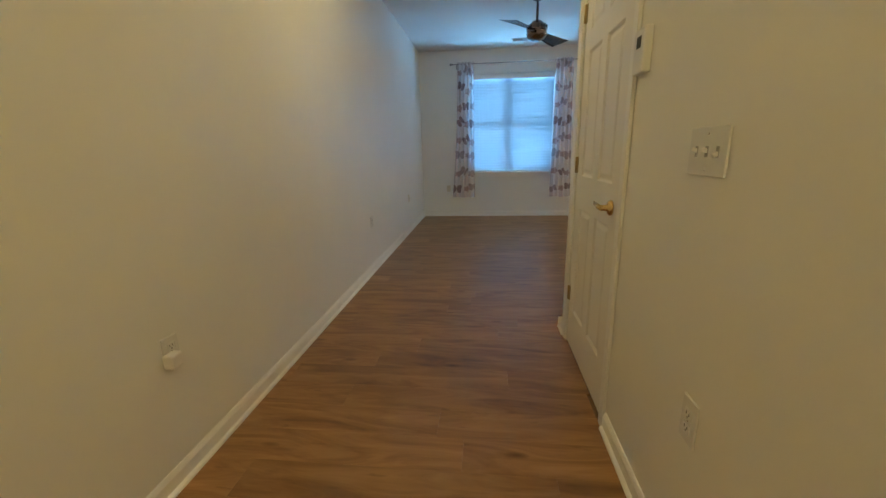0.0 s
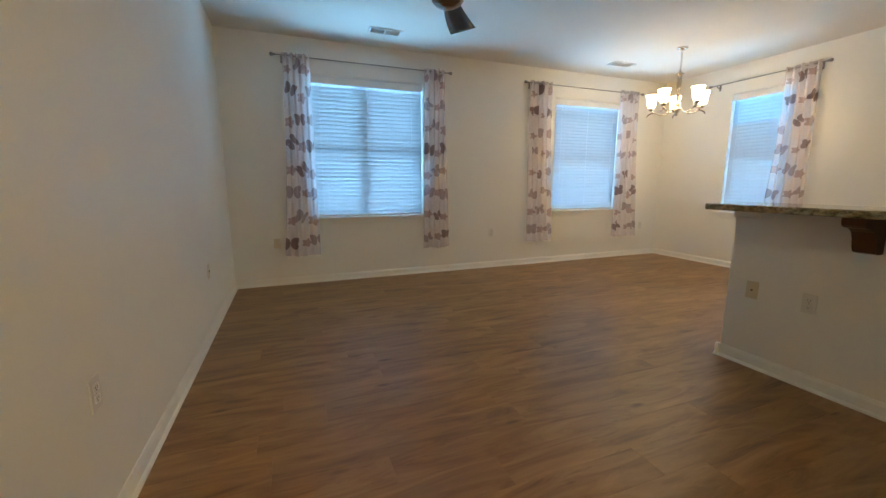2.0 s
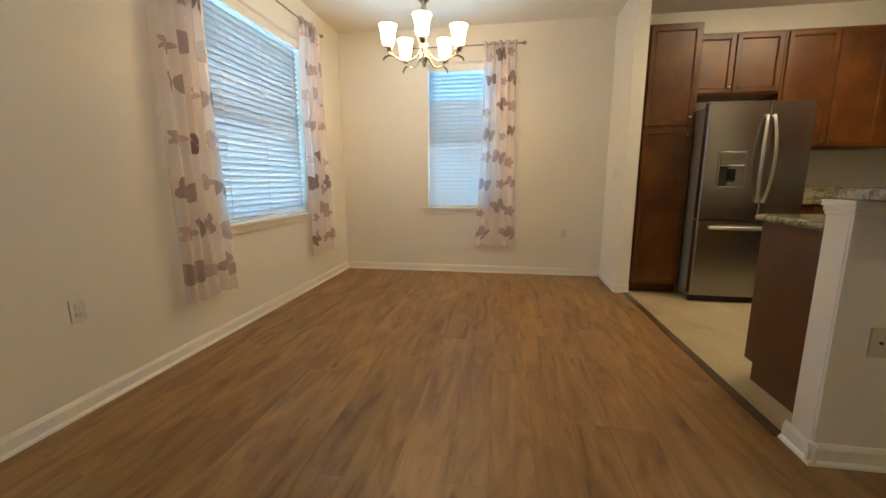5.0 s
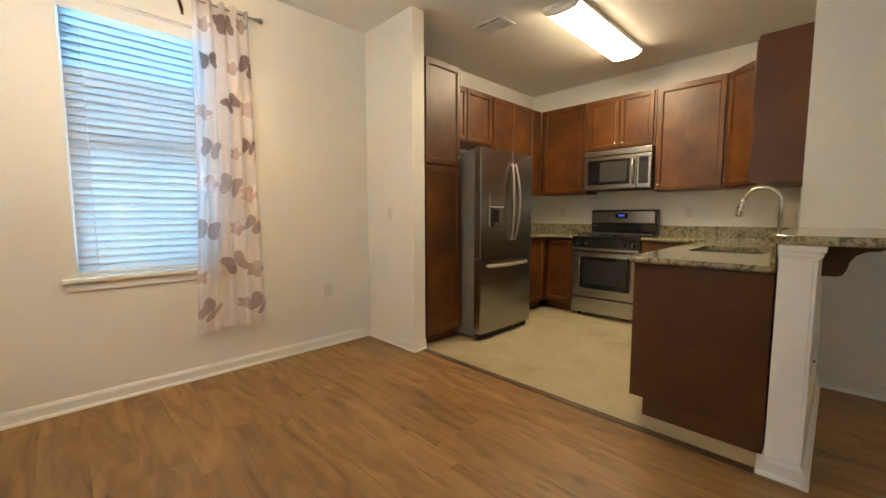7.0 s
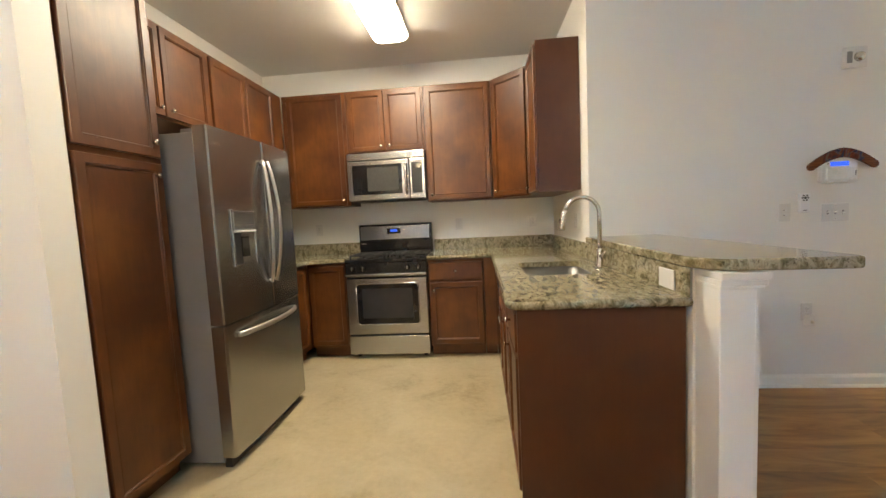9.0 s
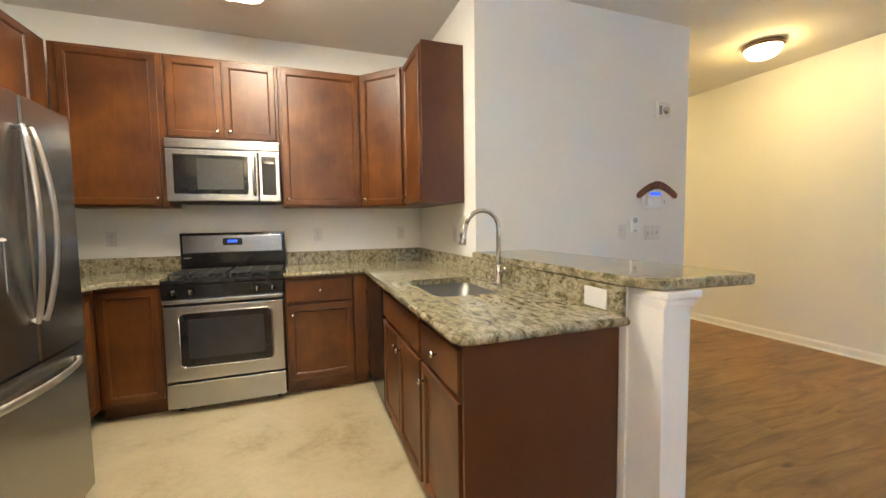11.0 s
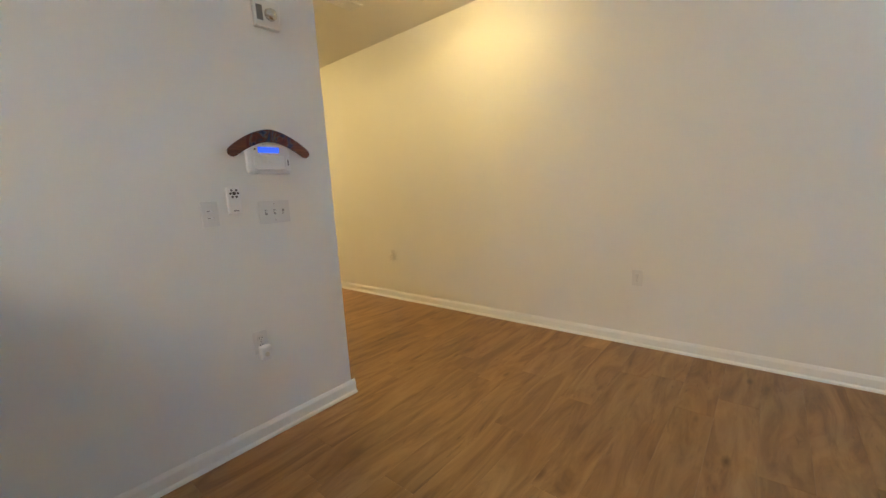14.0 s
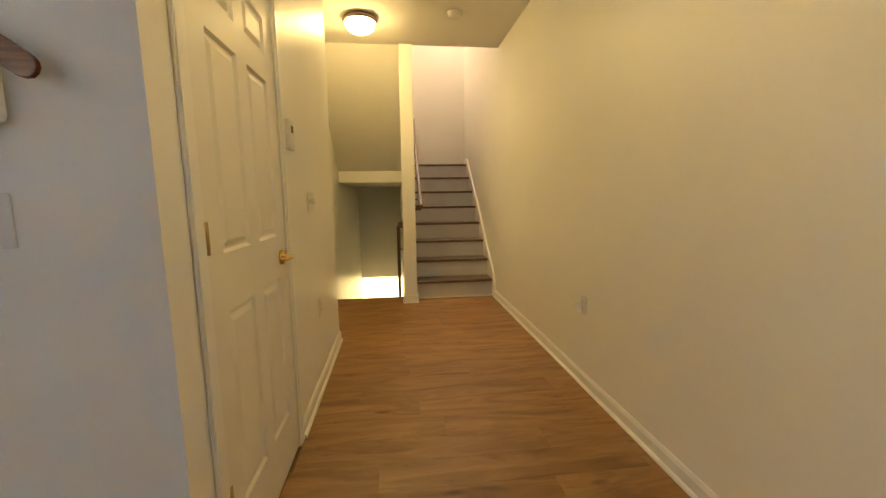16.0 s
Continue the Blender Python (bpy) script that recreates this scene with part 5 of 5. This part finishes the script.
for a in (60, 240):
    bm = bmesh.new()
    n = 12
    rows = []
    for i in range(n + 1):
        s = i / n
        r = 0.10 + 0.54 * s
        half = 0.042 + 0.062 * s ** 0.8
        sweep = -0.04 * s * s
        tilt = -0.26 + 0.06 * s
        rows.append([(r, sweep + half * q, 2.52 - 0.01 * s + half * q * tilt) for q in (-1, -0.5, 0, 0.5, 1)])
    v = [[bm.verts.new(p) for p in row] for row in rows]
    for i in range(n):
        for q in range(4):
            bm.faces.new((v[i][q], v[i + 1][q], v[i + 1][q + 1], v[i][q + 1])).smooth = True
    bmesh.ops.solidify(bm, geom=bm.faces[:], thickness=0.006)
    bmesh.ops.transform(bm, matrix=pose(fx, fy, drop, 0, 0, a), verts=bm.verts[:])
    bl = part("blade", bm, blade_dark, fn, "dark swept fan blade")
    part("blade_arm", boxed(0.06, 0.15, -0.018, 0.018, 2.512, 2.524, 0.004, pose(fx, fy, drop, 0, 0, a)), dark_bronze, bl)

# ---- vents and sensors on the ceiling ----
def vent(x, y, lx, ly, label):
    t = thing("ceiling_vent", (x, y, CZ), label, "vent", "ceiling vents")
    part("backing", boxed(x - lx / 2 + 0.015, x + lx / 2 - 0.015, y - ly / 2 + 0.015, y + ly / 2 - 0.015, CZ - 0.004, CZ - 0.001), slot_dark, t)
    bm = bmesh.new()
    for x0, x1, y0, y1 in ((-lx / 2, lx / 2, -ly / 2, -ly / 2 + 0.022), (-lx / 2, lx / 2, ly / 2 - 0.022, ly / 2), (-lx / 2, -lx / 2 + 0.022, -ly / 2 + 0.022, ly / 2 - 0.022), (lx / 2 - 0.022, lx / 2, -ly / 2 + 0.022, ly / 2 - 0.022), (-0.008, 0.008, -ly / 2 + 0.022, ly / 2 - 0.022)):
        box(bm, x + x0, x + x1, y + y0, y + y1, CZ - 0.012, CZ - 0.0005, 0.002)
    part("frame", bm, plate_white, t)
    n = int((ly - 0.05) / 0.022)
    for k in range(n):
        yy = y - ly / 2 + 0.032 + k * 0.022
        for xa, xb in ((x - lx / 2 + 0.022, x - 0.008), (x + 0.008, x + lx / 2 - 0.022)):
            part("slat", boxed(0, xb - xa, -0.008, 0.008, -0.001, 0.001, 0, Matrix.Translation((xa, yy, CZ - 0.009)) @ Matrix.Rotation(radians(38), 4, "X")), plate_white, t)


vent(0.775, 6.86, 0.36, 0.16, "white metal ceiling vent by the wide window")
vent(4.09, 6.82, 0.36, 0.16, "white metal ceiling vent by the dining window")
vent(-0.13, 1.82, 0.30, 0.16, "white metal ceiling vent in the hall")
vent(4.72, 3.50, 0.30, 0.22, "white metal ceiling vent over the kitchen")
for x, y in ((0.02, 0.46),):
    t = thing("sprinkler", (x, y, CZ), "small white fire sprinkler head on the ceiling", "sprinkler")
    part("escutcheon", lathe([(0, 0), (0.035, 0), (0.033, -0.006), (0.012, -0.01), (0.01, -0.03), (0, -0.03)], (x, y, CZ - 0.0005), 20), plate_white, t)
    part("deflector", lathe([(0, -0.04), (0.016, -0.04), (0.016, -0.043), (0, -0.043)], (x, y, CZ), 16), brass, t)
    part("frame_arms", boxed(x - 0.008, x + 0.008, y - 0.002, y + 0.002, CZ - 0.041, CZ - 0.029), brass, t)
t = thing("smoke_detector", (-0.35, -0.08, CZ), "round white smoke detector on the hall ceiling", "smoke detector")
part("base", lathe([(0, 0), (0.07, 0), (0.07, -0.012), (0, -0.012)], (-0.35, -0.08, CZ - 0.0005), 28), plate_white, t)
part("cover", lathe([(0.066, -0.0125), (0.06, -0.03), (0.045, -0.042), (0, -0.044)], (-0.35, -0.08, CZ - 0.0005), 28), plate_white, t)

# ---- plates on the walls ----
def plate(kind, x, y, z, turn, label, w=0.072, h=0.116, material=plate_white, toggles=0, holes=0, group="wall plates"):
    """A cover plate with its outlets or toggles; the wall lies behind."""
    m = faced(x, y, z, turn)
    t = thing(kind, (x, y, z), label, "outlet" if kind == "outlet" else "switch", group)
    bm = boxed(-w / 2, w / 2, -0.0065, -0.0005, -h / 2, h / 2, 0.0025, m)
    part("cover_plate", bm, material, t)
    for k in range(holes):
        zc = (0.0195 if k == 0 else -0.0195)
        part("receptacle", boxed(-0.017, 0.017, -0.009, -0.006, zc - 0.014, zc + 0.014, 0.004, m), material, t)
        bm = bmesh.new()
        box(bm, -0.0075, -0.0055, -0.0098, -0.0085, zc - 0.002, zc + 0.007, 0, m)
        box(bm, 0.0055, 0.0075, -0.0098, -0.0085, zc - 0.002, zc + 0.006, 0, m)
        box(bm, -0.002, 0.002, -0.0098, -0.0085, zc - 0.010, zc - 0.006, 0, m)
        part("slots", bm, slot_dark, t)
    for k in range(toggles):
        xc = (k - (toggles - 1) / 2) * 0.046
        part("slot", boxed(xc - 0.006, xc + 0.006, -0.0075, -0.006, -0.013, 0.013, 0, m), toggle_grey if toggles == 3 else plate_almond, t)
        part("toggle", boxed(xc - 0.004, xc + 0.004, -0.02, -0.006, -0.006, 0.004, 0.0015, m @ Matrix.Rotation(radians(22 if k == 2 else -22), 4, "X")), material, t)
    for zc in (0.042, -0.042) if toggles else ((0.0,) if holes else ()):
        bm = lathe([(0, 0), (0.003, 0), (0.0025, 0.001), (0, 0.0012)], (0, 0, 0), 8, Matrix.Rotation(radians(90), 4, "X"))
        bmesh.ops.transform(bm, matrix=m @ Matrix.Translation((0, -0.0066, zc)), verts=bm.verts[:])
        part("screw", bm, nickel, t)
    return t, m


plate("outlet", WX, 3.935, 0.52, EAST, "white double outlet low on the long wall", holes=2)
plate("outlet", WX, 5.94, 0.515, EAST, "almond cable outlet plate low on the long wall", material=plate_almond)
part("cable_jack", lathe([(0, 0), (0.006, 0), (0.006, 0.006), (0.003, 0.008), (0, 0.008)], (WX + 0.006, 5.94, 0.515), 12, Matrix.Rotation(radians(90), 4, "Y")), dark_bronze, scene.objects["outlet.001"])
t, m = plate("outlet", WX, 1.303, 0.525, EAST, "white outlet on the hall wall", holes=2)
fresh = thing("plug_adapter", (WX + 0.02, 1.285, 0.51), "small white plug-in adapter in the hall outlet", "adapter")
part("case", boxed(WX + 0.009, WX + 0.05, 1.25, 1.305, 0.475, 0.53, 0.008), plug_white, fresh)
plate("outlet", 2.405, NY, 0.511, SOUTH, "white double outlet under between the windows", holes=2)
plate("outlet", -0.47, NY, 0.51, SOUTH, "almond double outlet near the corner", holes=2, material=plate_almond)
plate("outlet", 5.30, NY, 0.51, SOUTH, "white double outlet in the dining corner", holes=2)
plate("outlet", EX, 4.66, 0.51, WEST, "white double outlet in the dining area", holes=2)
plate("light_switch", 5.307, 4.225, 1.19, NORTH, "white single switch on the short wall", toggles=1)
plate("outlet", PX0, 3.963, 0.52, WEST, "almond cable plate on the low wall", material=plate_almond)
part("cable_jack", lathe([(0, 0), (0.006, 0), (0.006, 0.006), (0.003, 0.008), (0, 0.008)], (PX0 - 0.006, 3.963, 0.52), 12, Matrix.Rotation(radians(-90), 4, "Y")), dark_bronze, [o for o in scene.objects if o.name.startswith("outlet") and o.parent is None][-1])
plate("outlet", PX0, 3.654, 0.514, WEST, "white double outlet on the low wall", holes=2)
plate("outlet", 2.692, 3.85, 0.988, EAST, "white sideways outlet in the granite backsplash", w=0.125, h=0.078)
for x in (5.15, 3.64, 2.88):
    plate("outlet", x, SY, 1.20, NORTH, "white outlet above the granite backsplash", holes=2)
plate("outlet", KX, 2.30, 1.20, EAST, "white outlet above the sink counter", holes=2)
plate("light_switch", HX, 1.142, 1.205, WEST, "white triple switch plate on the hall wall", w=0.165, h=0.116, toggles=3)
plate("outlet", HX, 1.05, 0.525, WEST, "white outlet plate on the hall wall", h=0.125, holes=2)
th = thing("thermostat", (HX, 1.60, 1.52), "white wall thermostat beside the closet door", "thermostat")
tb = part("case", boxed(HX - 0.03, HX - 0.0005, 1.555, 1.645, 1.455, 1.595, 0.006), plate_white, th)
part("screen", boxed(HX - 0.032, HX - 0.029, 1.58, 1.615, 1.535, 1.57, 0.001), slot_dark, tb)

# panel wall: alarm, boomerang, switches
al = thing("alarm_keypad", (1.109, BY, 1.455), "white alarm keypad with lit blue display", "alarm panel")
ab = part("case", boxed(0.994, 1.224, BY + 0.0005, BY + 0.034, 1.378, 1.527, 0.018), keypad_white, al)
part("display", boxed(1.056, 1.166, BY + 0.033, BY + 0.0355, 1.482, 1.510, 0.001), screen_blue, ab, "lit blue display")
part("key_cover", boxed(1.031, 1.191, BY + 0.032, BY + 0.041, 1.394, 1.472, 0.008), keypad_white, ab)
part("status_light", boxed(1.176, 1.184, BY + 0.033, BY + 0.0352, 1.495, 1.502), slot_dark, ab)
part("latch", boxed(1.011, 1.017, BY + 0.033, BY + 0.0352, 1.42, 1.45), fridge_grey, ab)
OUT = []
nb = 24


def bend(s):
    return 0.186 * s, 0.082 * (1 - abs(s) ** 1.75)


for side in (1, -1):
    for i in range(nb + 1):
        s = (i / nb * 2 - 1) * side
        (xa, za), (xb, zb) = bend(max(s - 0.02, -1)), bend(min(s + 0.02, 1))
        ln_ = math.hypot(xb - xa, zb - za)
        h = 0.031 * (1 - 0.22 * abs(s))
        OUT.append((bend(s)[0] - side * h * (zb - za) / ln_, bend(s)[1] + side * h * (xb - xa) / ln_))
    for k in range(1, 6):
        an = math.pi * k / 6
        (x1, z1), (x0, z0) = bend(side * 1.0), bend(side * 0.96)
        dn = math.hypot(x1 - x0, z1 - z0)
        tx, tz = (x1 - x0) / dn, (z1 - z0) / dn
        h = 0.031 * 0.78
        nx, nz = (-tz, tx)
        OUT.append((x1 + h * (math.cos(an) * nx + math.sin(an) * tx), z1 + h * (math.cos(an) * nz + math.sin(an) * tz)))
bo = solid("boomerang", extrude(OUT, 0.012, Matrix.Translation((1.106, BY + 0.042, 1.482)), 0.002), boomerang_paint, "painted wooden boomerang resting on the alarm keypad", "boomerang")
plate("light_switch", 1.104, BY, 1.185, NORTH, "white triple switch plate on the panel wall", w=0.165, h=0.116, toggles=3)
t, m = plate("light_switch", 1.412, BY, 1.197, NORTH, "white dimmer switch on the panel wall")
part("insert", boxed(-0.017, 0.017, -0.0085, -0.006, -0.034, 0.034, 0.001, m), plate_white, t)
for zs in (-0.017, 0.015):
    part("slider_slot", boxed(-0.013, 0.013, -0.0095, -0.008, zs - 0.002, zs + 0.002, 0, m), toggle_grey, t)
    part("slider", boxed(-0.001, 0.010, -0.015, -0.009, zs - 0.004, zs + 0.004, 0.001, m), bloom_white, t)
rm = thing("fan_remote", (1.30, BY, 1.255), "white ceiling fan remote in its wall holder", "remote")
rb = part("holder", boxed(1.268, 1.332, BY + 0.0005, BY + 0.022, 1.19, 1.315, 0.006), keypad_white, rm)
for px, pz, r in ((1.30, 1.288, 0.009), (1.283, 1.288, 0.006), (1.317, 1.288, 0.006), (1.291, 1.272, 0.006), (1.309, 1.272, 0.006), (1.289, 1.303, 0.006), (1.311, 1.303, 0.006)):
    part("button", lathe([(0, 0), (r, 0), (r * 0.9, 0.002), (0, 0.0022)], (px, BY + 0.022, pz), 12, Matrix.Rotation(radians(-90), 4, "X")), slot_dark, rb)
part("text_bar", boxed(1.287, 1.313, BY + 0.0218, BY + 0.0226, 1.203, 1.208), fridge_grey, rb)
t, m = plate("outlet", 1.262, BY, 0.525, NORTH, "white outlet with a small plug on the panel wall", holes=2)
ng = thing("night_light", (1.255, BY, 0.49), "small white plug-in night light", "night light")
part("case", boxed(1.225, 1.285, BY + 0.009, BY + 0.045, 0.43, 0.51, 0.012), plug_white, ng)
part("lens", lathe([(0, 0), (0.012, 0), (0.011, 0.006), (0, 0.009)], (1.255, BY + 0.045, 0.465), 14, Matrix.Rotation(radians(-90), 4, "X")), plate_almond, ng)
sb = thing("alarm_strobe", (1.03, BY, 2.155), "white fire alarm strobe high on the panel wall", "alarm strobe")
sc = part("case", boxed(0.965, 1.095, BY + 0.0005, BY + 0.03, 2.09, 2.22, 0.005), plate_white, sb)
part("strobe_lens", lathe([(0, 0), (0.03, 0), (0.028, 0.015), (0.015, 0.024), (0, 0.026)], (1.015, BY + 0.03, 2.155), 16, Matrix.Rotation(radians(-90), 4, "X")), nickel, sc)
part("horn_grille", boxed(1.055, 1.085, BY + 0.029, BY + 0.032, 2.12, 2.19), fridge_grey, sc)

# ---- floor planks ----
PW, PL = 0.182, 1.22
rng = random.Random(7)


def plank(x0, x1, y0, y1):
    w, d, e = x1 - x0 - 0.0003, y1 - y0 - 0.0003, 0.0006
    lo = [(0, 0, -0.0095), (w, 0, -0.0095), (w, d, -0.0095), (0, d, -0.0095)]
    sh = [(x, y, -0.0005) for x, y, _ in lo]
    up = [(e, e, 0), (w - e, e, 0), (w - e, d - e, 0), (e, d - e, 0)]
    faces = [(8, 9, 10, 11)]
    for k in range(4):
        j = (k + 1) % 4
        faces += [(k, j, 4 + j, 4 + k), (4 + k, 4 + j, 8 + j, 8 + k)]
    me = bpy.data.meshes.new("plank")
    me.from_pydata(lo + sh + up, [], faces)
    me.materials.append(plank_wood)
    ob = new("plank", me)
    ob.parent = floor
    ob.location = (x0, y0, 0)


y = -1.09
edges = [HE, BY, 4.13, NY]
while y < NY:
    y2 = min([y + PW] + [e for e in edges if y + 0.02 < e < y + PW - 0.02] + [NY])
    c = (y + y2) / 2
    a0, a1 = WX, SX if c < HE else (HX if c < BY else (PX0 if c < 4.13 else EX))
    x = a0 - rng.uniform(0, PL)
    while x < a1:
        p, q = max(x, a0), min(x + PL, a1)
        if q - p > 0.03:
            plank(p, q, y, y2)
        x += PL
    y = y2
